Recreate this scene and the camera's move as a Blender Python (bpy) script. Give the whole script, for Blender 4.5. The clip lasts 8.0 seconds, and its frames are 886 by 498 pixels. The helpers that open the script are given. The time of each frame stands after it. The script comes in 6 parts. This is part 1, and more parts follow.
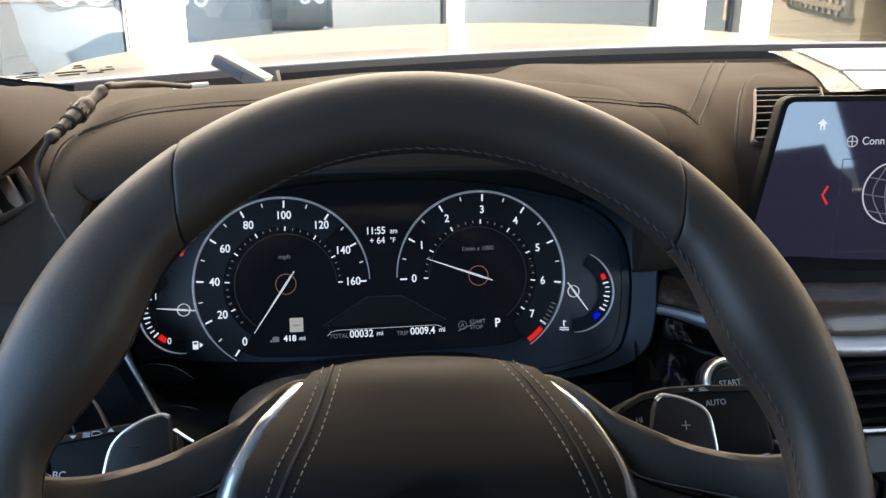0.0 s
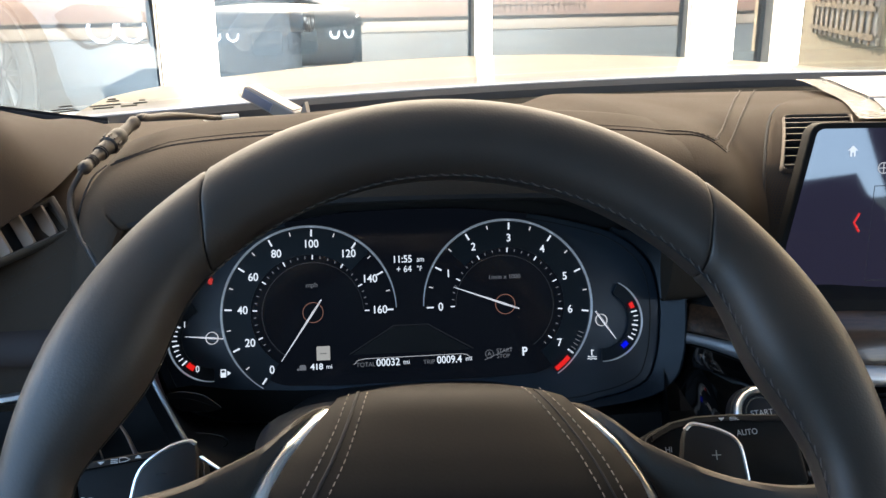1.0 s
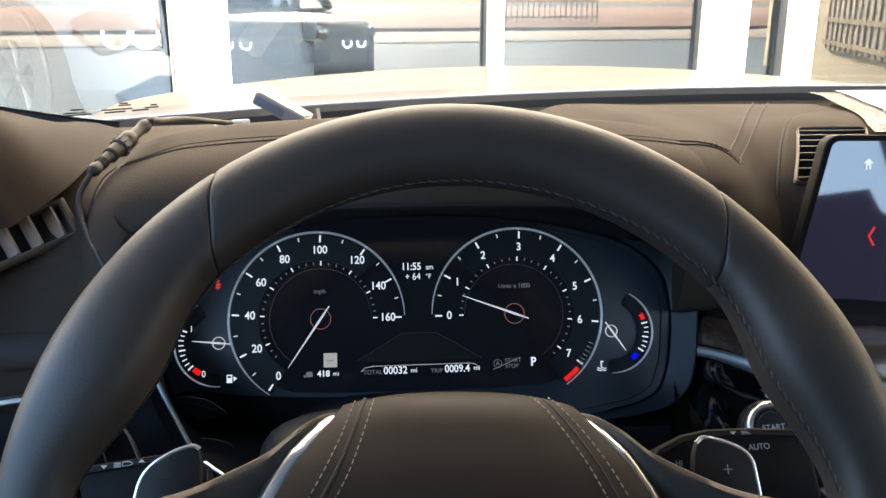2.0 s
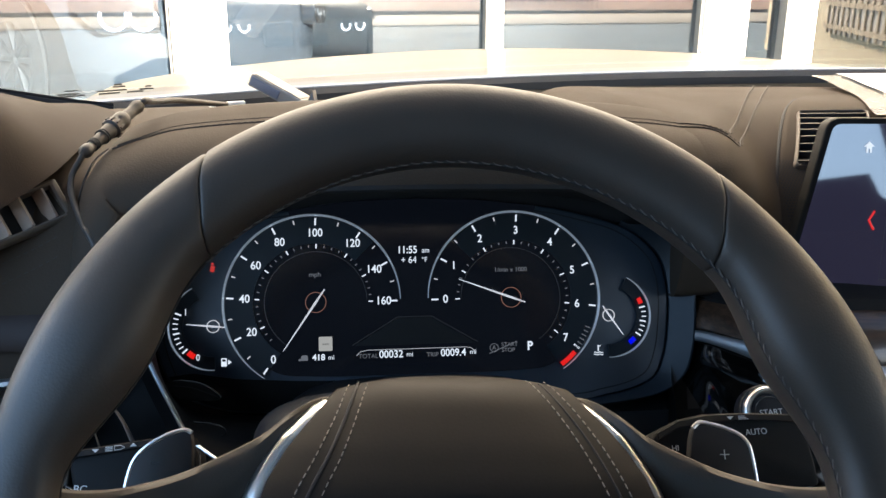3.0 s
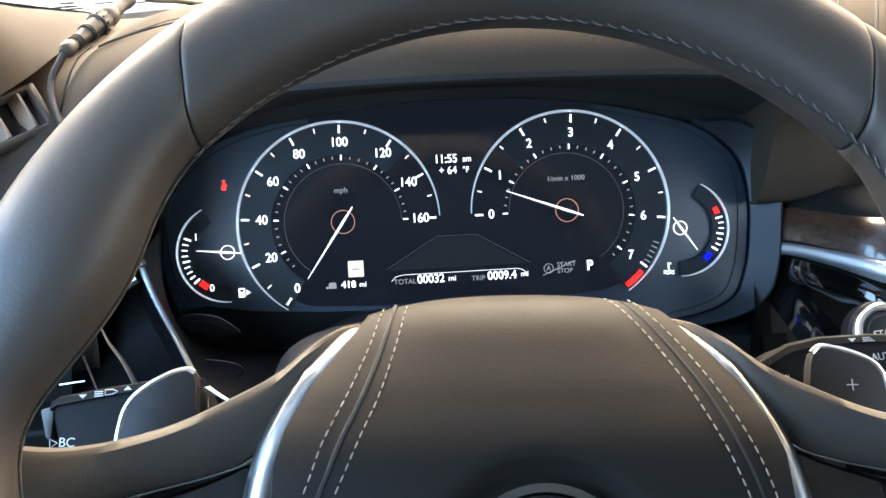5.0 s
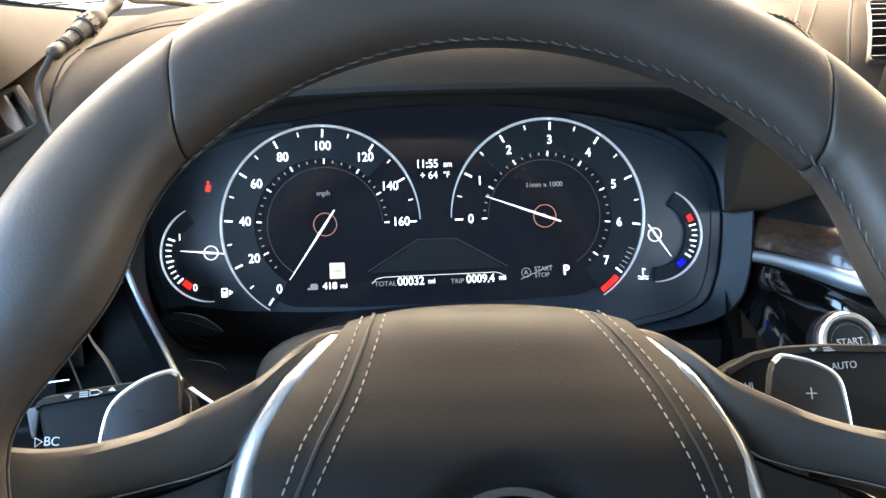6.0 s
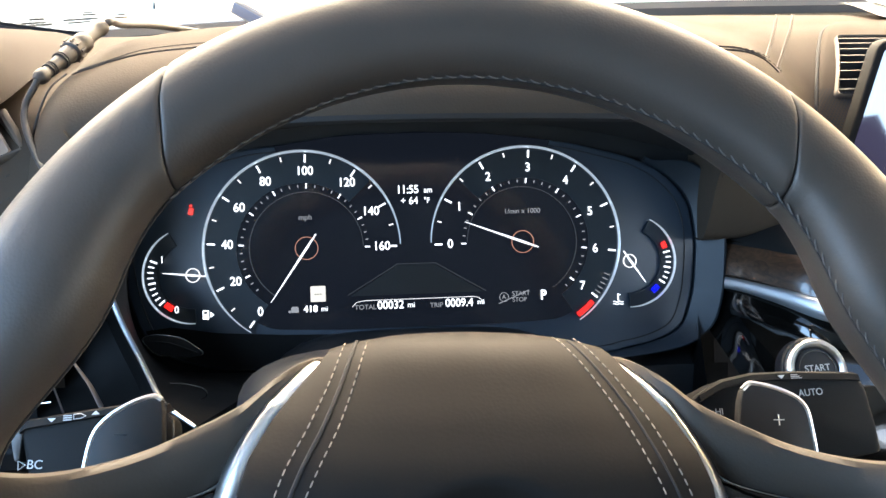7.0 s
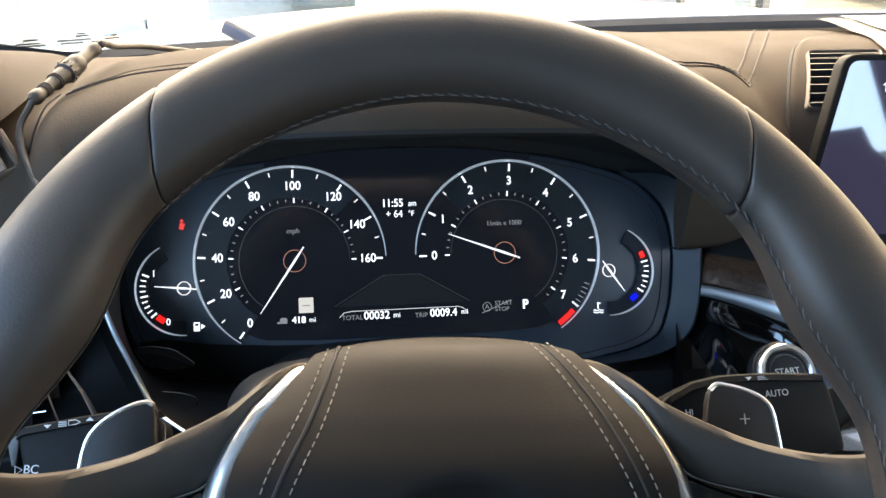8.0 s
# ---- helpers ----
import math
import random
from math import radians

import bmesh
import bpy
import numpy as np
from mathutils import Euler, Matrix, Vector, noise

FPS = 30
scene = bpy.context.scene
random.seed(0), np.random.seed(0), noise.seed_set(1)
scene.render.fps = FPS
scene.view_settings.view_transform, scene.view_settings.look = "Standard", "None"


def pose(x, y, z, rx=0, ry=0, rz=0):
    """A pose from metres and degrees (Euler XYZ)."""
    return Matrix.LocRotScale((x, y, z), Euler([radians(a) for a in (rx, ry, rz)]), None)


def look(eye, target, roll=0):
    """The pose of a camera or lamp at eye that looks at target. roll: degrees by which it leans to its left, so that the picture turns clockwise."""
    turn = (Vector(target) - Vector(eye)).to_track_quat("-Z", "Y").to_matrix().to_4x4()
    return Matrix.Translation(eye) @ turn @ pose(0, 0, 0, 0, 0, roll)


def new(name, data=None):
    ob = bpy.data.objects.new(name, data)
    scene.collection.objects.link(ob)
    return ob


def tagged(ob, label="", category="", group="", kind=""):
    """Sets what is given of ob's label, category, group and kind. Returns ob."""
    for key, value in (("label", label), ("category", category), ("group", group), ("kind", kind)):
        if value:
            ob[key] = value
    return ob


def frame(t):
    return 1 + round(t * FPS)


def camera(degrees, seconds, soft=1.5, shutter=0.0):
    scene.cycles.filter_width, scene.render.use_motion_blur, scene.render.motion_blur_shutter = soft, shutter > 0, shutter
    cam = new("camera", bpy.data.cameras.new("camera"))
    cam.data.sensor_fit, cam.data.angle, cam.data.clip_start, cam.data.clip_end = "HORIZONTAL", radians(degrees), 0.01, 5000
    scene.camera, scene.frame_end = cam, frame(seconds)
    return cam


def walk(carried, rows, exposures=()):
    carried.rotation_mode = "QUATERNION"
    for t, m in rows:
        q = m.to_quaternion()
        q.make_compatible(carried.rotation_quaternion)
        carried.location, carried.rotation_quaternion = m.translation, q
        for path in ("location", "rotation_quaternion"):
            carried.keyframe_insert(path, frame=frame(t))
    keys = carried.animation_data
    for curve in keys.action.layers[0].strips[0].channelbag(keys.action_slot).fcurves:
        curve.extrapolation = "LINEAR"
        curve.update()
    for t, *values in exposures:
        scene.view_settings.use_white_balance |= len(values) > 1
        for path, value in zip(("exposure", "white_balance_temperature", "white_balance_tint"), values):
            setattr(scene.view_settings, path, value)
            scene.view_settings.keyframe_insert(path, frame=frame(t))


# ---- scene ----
cam = camera(54.3, 8.0)
PATH = [
    (0, (-0.0399, 0.0086, 1.0882), (0.2196, 1.8826, 0.4395), 0.23),
    (0.5, (-0.0387, 0.0086, 1.0858), (0.1931, 1.8938, 0.4595), -0.37),
    (1, (-0.0386, 0.0075, 1.0858), (0.1584, 1.9118, 0.5071), -0.46),
    (1.2, (-0.0433, 0.0065, 1.0849), (0.1514, 1.9203, 0.5375), -0.32),
    (2.5, (-0.0361, 0.0153, 1.0815), (0.136, 1.9245, 0.5112), 0.37),
    (3, (-0.036, 0.0166, 1.0802), (0.1425, 1.9191, 0.4897), 0.36),
    (3.5, (-0.037, 0.019, 1.0811), (0.1332, 1.9186, 0.4789), 0.19),
    (4, (-0.037, 0.0307, 1.0767), (0.1018, 1.926, 0.4534), -1.12),
    (4.5, (-0.0352, 0.0918, 1.0361), (0.0628, 1.9615, 0.3328), -2.42),
    (4.7, (-0.0365, 0.093, 1.0349), (0.0608, 1.9579, 0.3188), -2.36),
    (5.8, (-0.0395, 0.0878, 1.0489), (0.0868, 1.94, 0.3049), -0.72),
    (6, (-0.0362, 0.0841, 1.0479), (0.102, 1.9358, 0.305), -0.8),
    (6.5, (-0.0383, 0.0793, 1.0542), (0.1359, 1.933, 0.3239), -0.14),
    (7, (-0.0382, 0.0767, 1.0561), (0.1532, 1.9382, 0.3505), 0.28),
    (7.5, (-0.0376, 0.0685, 1.0615), (0.1639, 1.9405, 0.3868), 0.41),
    (8, (-0.0332, 0.0585, 1.06), (0.1733, 1.9306, 0.3871), -0.1),
]
EV = 3.19
walk(cam, [(t, look(eye, target, roll)) for t, eye, target, roll in PATH],
     exposures=[(t, EV + e, k, tint) for t, e, k, tint in ((0, 0.1, 5930, 11), (1.2, 0.13, 5930, 11), (3.8, 0.08, 5930, 11), (4.3, 0.92, 6100, 11), (4.7, 1.6, 6000, 10), (5.8, 1.75, 6050, 10), (6.5, 1.75, 6150, 11), (7.0, 1.6, 6200, 11), (7.5, 1.35, 6200, 11), (8.0, 1.1, 6200, 11))])

# ---- world, sun, window light ----
GLOW = 1.0 / 2 ** EV
world = bpy.data.worlds.new("sky")
scene.world = world
world.use_nodes = True
wn = world.node_tree.nodes
wl = world.node_tree.links
sky = wn.new("ShaderNodeTexSky")
sky.sky_type = "NISHITA"
sky.sun_disc = False
sky.sun_elevation = radians(23)
sky.sun_rotation = radians(164.5)
wn["Background"].inputs[1].default_value = 0.034
wl.new(sky.outputs[0], wn["Background"].inputs[0])
sun = new("sun", bpy.data.lights.new("sun", "SUN"))
sun.data.energy = 5.0
sun.data.angle = radians(0.5)
sun.data.color = (1.0, 0.83, 0.61)
sun.matrix_world = look((0, 0, 10), (-2.5, 9.0, 6.03))


def window_light(name, eye, target, wide, high, watts, colour):
    lamp = bpy.data.lights.new(name, "AREA")
    lamp.shape, lamp.size, lamp.size_y, lamp.energy, lamp.color = "RECTANGLE", wide, high, watts, colour
    ob = new(name, lamp)
    ob.matrix_world = look(eye, target)
    return ob


# Unseen fill lamps, added to the sky light that enters the windows
window_light("driver_window_light", (-0.47, 0.10, 1.12), (0.4, 0.16, 1.0), 0.72, 0.30, 0.3, (0.42, 0.68, 1.0))
window_light("passenger_window_light", (1.17, -0.15, 1.12), (0.3, 0.1, 0.95), 0.9, 0.30, 0.1, (0.8, 0.9, 1.0))
window_light("rear_window_light", (1.205, -1.75, 1.24), (0.3, -1.75, 1.24), 1.5, 0.5, 1.0, (0.6, 0.8, 1.0))


# ---- materials ----
def material(name, colour, rough=0.5, metal=0.0, spec=0.5, coat=0.0, grain=0.0, grain_size=900.0, stain=0.0, stain_size=9.0, voronoi=False):
    m = bpy.data.materials.new(name)
    m.use_nodes = True
    n, l = m.node_tree.nodes, m.node_tree.links
    b = n["Principled BSDF"]
    b.inputs["Base Color"].default_value = (*colour, 1)
    b.inputs["Roughness"].default_value = rough
    b.inputs["Metallic"].default_value = metal
    b.inputs["Specular IOR Level"].default_value = spec
    b.inputs["Coat Weight"].default_value = coat
    b.inputs["Coat Roughness"].default_value = 0.04
    geo = n.new("ShaderNodeTexCoord")
    if stain:
        t = n.new("ShaderNodeTexNoise")
        t.inputs["Scale"].default_value, t.inputs["Detail"].default_value = stain_size, 6
        l.new(geo.outputs["Object"], t.inputs["Vector"])
        mix = n.new("ShaderNodeMix")
        mix.data_type = "RGBA"
        mix.inputs["A"].default_value = (*[c * (1 - stain) for c in colour], 1)
        mix.inputs["B"].default_value = (*[min(1, c * (1 + stain)) for c in colour], 1)
        l.new(t.outputs["Fac"], mix.inputs["Factor"])
        l.new(mix.outputs["Result"], b.inputs["Base Color"])
        r = n.new("ShaderNodeMapRange")
        r.inputs["To Min"].default_value, r.inputs["To Max"].default_value = rough * 0.85, min(1, rough * 1.18)
        l.new(t.outputs["Fac"], r.inputs["Value"])
        l.new(r.outputs["Result"], b.inputs["Roughness"])
    if grain:
        t = n.new("ShaderNodeTexVoronoi" if voronoi else "ShaderNodeTexNoise")
        t.inputs["Scale"].default_value = grain_size
        l.new(geo.outputs["Object"], t.inputs["Vector"])
        p = n.new("ShaderNodeBump")
        p.inputs["Strength"].default_value, p.inputs["Distance"].default_value = grain, 0.0006
        l.new(t.outputs["Distance" if voronoi else "Fac"], p.inputs["Height"])
        l.new(p.outputs["Normal"], b.inputs["Normal"])
    return m


def glowing(name, colour, strength=1.0, base=(0.01, 0.01, 0.01)):
    m = material(name, base, 0.3)
    b = m.node_tree.nodes["Principled BSDF"]
    b.inputs["Emission Color"].default_value = (*colour, 1)
    b.inputs["Emission Strength"].default_value = strength * GLOW
    return m


def wood_material():
    m = material("polished_wood", (0.06, 0.03, 0.016), 0.3, coat=0.6)
    n, l = m.node_tree.nodes, m.node_tree.links
    geo = n.new("ShaderNodeTexCoord")
    mp = n.new("ShaderNodeMapping")
    mp.inputs["Scale"].default_value = (9, 60, 120)
    t = n.new("ShaderNodeTexNoise")
    t.inputs["Scale"].default_value, t.inputs["Detail"].default_value, t.inputs["Distortion"].default_value = 2.2, 8, 1.5
    ramp = n.new("ShaderNodeValToRGB")
    ramp.color_ramp.elements[0].position, ramp.color_ramp.elements[0].color = 0.3, (0.026, 0.014, 0.009, 1)
    ramp.color_ramp.elements[1].position, ramp.color_ramp.elements[1].color = 0.75, (0.105, 0.055, 0.030, 1)
    l.new(geo.outputs["Object"], mp.inputs["Vector"])
    l.new(mp.outputs["Vector"], t.inputs["Vector"])
    l.new(t.outputs["Fac"], ramp.inputs["Fac"])
    l.new(ramp.outputs["Color"], n["Principled BSDF"].inputs["Base Color"])
    return m


def pane_material(name, tint, mirror, rough=0.02):
    m = bpy.data.materials.new(name)
    m.use_nodes = True
    n, l = m.node_tree.nodes, m.node_tree.links
    n.remove(n["Principled BSDF"])
    clear, gloss, mix = n.new("ShaderNodeBsdfTransparent"), n.new("ShaderNodeBsdfGlossy"), n.new("ShaderNodeMixShader")
    clear.inputs[0].default_value = (*tint, 1)
    gloss.inputs["Roughness"].default_value = rough
    gloss.inputs["Color"].default_value = (1, 1, 1, 1)
    mix.inputs[0].default_value = mirror
    l.new(clear.outputs[0], mix.inputs[1])
    l.new(gloss.outputs[0], mix.inputs[2])
    l.new(mix.outputs[0], n["Material Output"].inputs[0])
    return m


LEATHER = material("dash_leather", (0.055, 0.0425, 0.032), 0.7, spec=0.05, grain=0.15, grain_size=700, stain=0.12, stain_size=14, voronoi=True)
HOODLEATHER = material("hood_leather", (0.050, 0.0388, 0.0295), 0.7, spec=0.05, grain=0.15, grain_size=700, stain=0.12, stain_size=14, voronoi=True)
RIM = material("wheel_leather", (0.038, 0.0318, 0.0268), 0.5, spec=0.48, grain=0.08, grain_size=900, stain=0.15, stain_size=25, voronoi=True)
# Cover and spokes share one leather; light is put into the two tones
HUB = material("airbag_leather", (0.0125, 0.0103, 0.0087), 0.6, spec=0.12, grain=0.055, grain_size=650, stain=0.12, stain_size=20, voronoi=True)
SPOKE = material("lit_spoke_leather", (0.045, 0.037, 0.030), 0.55, spec=0.25, grain=0.06, grain_size=800, stain=0.12, stain_size=20, voronoi=True)
PLASTIC = material("satin_black_plastic", (0.013, 0.013, 0.014), 0.45, spec=0.35, grain=0.15, grain_size=1500, stain=0.1, stain_size=30)
BLUE_PLASTIC = material("cluster_plate_plastic", (0.022, 0.034, 0.051), 0.4, spec=0.75, grain=0.06, grain_size=1200, stain=0.1, stain_size=20)
HOUSING = material("housing_plastic", (0.0135, 0.019, 0.026), 0.46, spec=0.4, grain=0.06, grain_size=1200, stain=0.1, stain_size=20)
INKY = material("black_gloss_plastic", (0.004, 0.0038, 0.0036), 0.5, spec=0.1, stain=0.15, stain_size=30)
SEAL = material("seal_rubber", (0.004, 0.0036, 0.0033), 0.85, spec=0.1, stain=0.2)
RIMTHREAD = material("rim_thread", (0.11, 0.102, 0.095), 0.8, grain=0.5, grain_size=2500)
MATT = material("matt_black", (0.014, 0.014, 0.015), 0.8, stain=0.2)
PIANO = material("piano_black", (0.004, 0.0035, 0.003), 0.07, coat=0.6, stain=0.2, stain_size=40)
DISPLAY = glowing("display_black", (0.20, 0.27, 0.42), 0.012, (0.002, 0.002, 0.003))
DISPLAY.node_tree.nodes["Principled BSDF"].inputs["Roughness"].default_value = 0.12
DIAL = material("dial_band", (0.012, 0.017, 0.022), 0.4, spec=0.3, stain=0.06, stain_size=30)
CHROME = material("satin_chrome", (0.78, 0.77, 0.75), 0.3, metal=1.0, stain=0.02, stain_size=20)
SATIN = material("satin_strip", (0.8, 0.8, 0.8), 0.48, metal=1.0, stain=0.02, stain_size=20)
DARKCHROME = material("dark_chrome", (0.3, 0.29, 0.28), 0.25, metal=1.0, stain=0.08, stain_size=50)
WOOD = wood_material()
DARKWOOD = material("dark_wood", (0.022, 0.011, 0.007), 0.45, spec=0.2, stain=0.35, stain_size=35)
PADDLE = material("paddle_slate", (0.022, 0.0215, 0.0215), 0.5, spec=0.25, grain=0.05, grain_size=1500, stain=0.08, stain_size=40)
STALK = material("stalk_plastic", (0.012, 0.0115, 0.011), 0.6, spec=0.12, grain=0.12, grain_size=1500, stain=0.1, stain_size=30)
THREAD = material("grey_thread", (0.25, 0.215, 0.18), 0.8, grain=0.5, grain_size=2500)
VENTRIM = material("vent_frame_plastic", (0.1, 0.08, 0.063), 0.5, spec=0.3, stain=0.08, stain_size=40)
SEAM = material("seam_crease", (0.03, 0.024, 0.02), 0.7, stain=0.2, stain_size=60)
DARKTHREAD = material("dark_thread", (0.03, 0.026, 0.022), 0.8, grain=0.5, grain_size=2500)
RUBBER = material("cable_rubber", (0.034, 0.028, 0.024), 0.55, grain=0.2, grain_size=800, stain=0.25, stain_size=60)
PAPER = material("white_paper", (0.82, 0.81, 0.78), 0.7, stain=0.04, stain_size=20)
SLEEVE = material("clear_sleeve", (0.45, 0.43, 0.4), 0.2, coat=0.5, stain=0.35, stain_size=60)
WHITE_INK = material("white_print", (0.62, 0.62, 0.6), 0.6)
BLACK_INK = material("black_print", (0.02, 0.02, 0.02), 0.7)
TRIM_TAN = material("warm_pillar_trim", (0.03, 0.0215, 0.0165), 0.8, spec=0.12, grain=0.2, grain_size=900, stain=0.1)
LINING = material("roof_lining", (0.23, 0.225, 0.22), 0.95, grain=0.3, grain_size=500, stain=0.08)
CARPET = material("dark_carpet", (0.03, 0.028, 0.026), 0.95, grain=0.6, grain_size=300)
LIT_WHITE = glowing("lit_white", (0.9, 0.96, 1.0), 0.85)
LIT_SOFT = glowing("lit_soft_white", (0.9, 0.9, 0.9), 0.55)
LIT_GREY = glowing("lit_grey", (0.5, 0.52, 0.55), 0.24)
LIT_DIM = glowing("lit_dim_grey", (0.4, 0.44, 0.5), 0.04)
LIT_RED = glowing("lit_red", (1.0, 0.015, 0.01), 0.75)
LIT_BELT = glowing("lit_pale_red", (1.0, 0.05, 0.03), 0.45)
LIT_BLUE = glowing("lit_blue", (0.0, 0.0, 1.0), 0.75)
LIT_ORANGE = glowing("lit_orange", (0.8, 0.36, 0.24), 0.32)
LIT_SIGN = glowing("lit_sign_cream", (0.8, 0.77, 0.68), 0.45)
RING = material("glowing_ring_chrome", (0.75, 0.82, 0.9), 0.3, metal=0.9)
# Faint glow painted into the chrome as its blue-white sheen
RING.node_tree.nodes["Principled BSDF"].inputs["Emission Color"].default_value = (0.75, 0.88, 1.0, 1)
RING.node_tree.nodes["Principled BSDF"].inputs["Emission Strength"].default_value = 0.16 * GLOW
SCREEN = glowing("screen_violet", (0.065, 0.06, 0.11), 0.33, (0.002, 0.002, 0.003))
SCREEN.node_tree.nodes["Principled BSDF"].inputs["Roughness"].default_value = 0.03
SCREEN.node_tree.nodes["Principled BSDF"].inputs["Coat Weight"].default_value = 1.0
SCREEN.node_tree.nodes["Principled BSDF"].inputs["Specular IOR Level"].default_value = 1.0
HOOD = material("champagne_car_paint", (0.085, 0.073, 0.058), 0.4, spec=0.1, coat=0.4, stain=0.04, stain_size=3)
SENSORGREY = material("sensor_grey", (0.36, 0.33, 0.29), 0.45, grain=0.1, grain_size=900, stain=0.1, stain_size=30)
COWLGREY = material("grey_cowl_plastic", (0.06, 0.057, 0.053), 0.5, grain=0.2, grain_size=300, stain=0.15)
WHITE_WALL = material("white_painted_column", (0.82, 0.81, 0.79), 0.6, grain=0.2, grain_size=40, stain=0.05, stain_size=2)
MULLION = material("grey_mullion", (0.2, 0.2, 0.2), 0.4, metal=0.3, stain=0.1)
SHOPGLASS = pane_material("shop_glass", (0.54, 0.62, 0.7), 0.14, 0.02)
TINTED = pane_material("tinted_glass", (0.2, 0.27, 0.36), 0.05)
# Warm tint puts the warmth of the outside light into the glass
WINDSCREEN = pane_material("windscreen_glass", (0.96, 0.92, 0.85), 0.05, 0.01)
# Blue of shaded ground is put into the asphalt colour
ASPHALT = material("asphalt", (0.075, 0.14, 0.21), 0.9, grain=0.4, grain_size=60, stain=0.3, stain_size=0.6)
CONCRETE = material("pale_concrete", (0.42, 0.385, 0.335), 0.85, grain=0.3, grain_size=30, stain=0.12, stain_size=0.7)
BRICKPAVE = material("red_paving", (0.46, 0.27, 0.21), 0.85, grain=0.3, grain_size=30, stain=0.15, stain_size=0.8)
CREAM = material("cream_render", (0.8, 0.68, 0.48), 0.85, grain=0.3, grain_size=20, stain=0.1, stain_size=0.6)
SANDY = material("sandy_bars", (0.36, 0.29, 0.2), 0.7, stain=0.15, stain_size=4)
IRON = material("black_iron", (0.03, 0.03, 0.03), 0.5, stain=0.2)
SHOWFLOOR = material("showroom_floor", (0.6, 0.63, 0.66), 0.25, stain=0.08, stain_size=1.5)
SHOWWALL = material("showroom_wall", (0.4, 0.45, 0.5), 0.8, stain=0.08, stain_size=0.8)
CARWHITE = material("silver_car_paint", (0.13, 0.148, 0.178), 0.35, coat=0.4, stain=0.03)
# Pale tyre and dim alloy: haze of the pane put into their colours
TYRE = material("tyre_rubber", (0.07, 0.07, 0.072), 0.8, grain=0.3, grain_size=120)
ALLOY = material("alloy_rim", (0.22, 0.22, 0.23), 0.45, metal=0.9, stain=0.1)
LAMPGLASS = material("headlamp_glass", (0.05, 0.058, 0.07), 0.15, coat=1.0, stain=0.2, stain_size=6)
SENSOR_SHEEN = material("lilac_blue_sheen", (0.24, 0.26, 0.33), 0.35, coat=0.4)
LIT_LAMP = glowing("lit_headlamp_ring", (1.0, 1.0, 0.95), 18.0)


# ---- mesh helpers ----
def finish(bm, sharp=38):
    bmesh.ops.remove_doubles(bm, verts=bm.verts, dist=1e-6)
    bmesh.ops.recalc_face_normals(bm, faces=bm.faces)
    for f in bm.faces:
        f.smooth = True
    for e in bm.edges:
        e.smooth = not (len(e.link_faces) == 2 and e.calc_face_angle(0) > radians(sharp))
    return bm


def part(name, bm, mat, parent=None, label="", clean=True, sharp=38):
    if clean:
        finish(bm, sharp)
    me = bpy.data.meshes.new(name)
    bm.to_mesh(me)
    bm.free()
    me.materials.append(mat)
    ob = new(name, me)
    if parent:
        ob.parent = parent
    if label:
        ob["label"] = label
    return ob


def thing(name, m, label, category, group="", kind=""):
    ob = new(name)
    ob.empty_display_size = 0.02
    ob.matrix_world = m
    return tagged(ob, label, category, group, kind)


def add_loft(bm, rings, closed=True, caps=True, loop=False):
    vs = [[bm.verts.new(p) for p in r] for r in rings]
    n = len(vs[0])
    rows = list(zip(vs, vs[1:])) + ([(vs[-1], vs[0])] if loop else [])
    for a, b in rows:
        for i in range(n if closed else n - 1):
            k = (i + 1) % n
            bm.faces.new((a[i], a[k], b[k], b[i]))
    if caps and closed and not loop:
        bm.faces.new(vs[0])
        bm.faces.new(vs[-1][::-1])
    return bm


def loft(rings, closed=True, caps=True, loop=False):
    return add_loft(bmesh.new(), rings, closed, caps, loop)


def add_tube(bm, points, radius, sides=8, flat=1.0, up=(0, 0, 1), loop=False):
    """A round or flattened bar along points; radius may be a function of 0..1."""
    pts = [Vector(p) for p in points]
    rings = []
    for i, p in enumerate(pts):
        a = pts[i - 1] if i or loop else p
        b = pts[(i + 1) % len(pts)] if i < len(pts) - 1 or loop else p
        d = (b - a).normalized()
        s = d.cross(Vector(up))
        s = s.normalized() if s.length > 1e-4 else d.orthogonal().normalized()
        u = s.cross(d).normalized()
        r = radius(i / max(1, len(pts) - 1)) if callable(radius) else radius
        rings.append([p + s * r * math.cos(q) + u * r * flat * math.sin(q) for q in (2 * math.pi * k / sides for k in range(sides))])
    return add_loft(bm, rings, True, True, loop)


def tube(points, radius, sides=8, flat=1.0, up=(0, 0, 1), loop=False):
    return add_tube(bmesh.new(), points, radius, sides, flat, up, loop)


def smooth_path(points, steps=8):
    """Catmull-Rom through the points."""
    p = [Vector(q) for q in points]
    p = [p[0] * 2 - p[1]] + p + [p[-1] * 2 - p[-2]]
    out = []
    for i in range(1, len(p) - 2):
        for k in range(steps):
            t = k / steps
            a, b, c, d = p[i - 1:i + 3]
            out.append(0.5 * (2 * b + (c - a) * t + (2 * a - 5 * b + 4 * c - d) * t * t + (3 * b - a - 3 * c + d) * t ** 3))
    out.append(p[-2])
    return out


def rounded(outline, radius, steps=4):
    """A flat outline with its corners rounded."""
    n, out = len(outline), []
    for i in range(n):
        a, b, c = Vector(outline[i - 1]), Vector(outline[i]), Vector(outline[(i + 1) % n])
        ra = min(radius, (a - b).length * 0.45, (c - b).length * 0.45)
        p, q = b + (a - b).normalized() * ra, b + (c - b).normalized() * ra
        for k in range(steps + 1):
            t = k / steps
            out.append(p * (1 - t) ** 2 + b * 2 * t * (1 - t) + q * t * t)
    return out


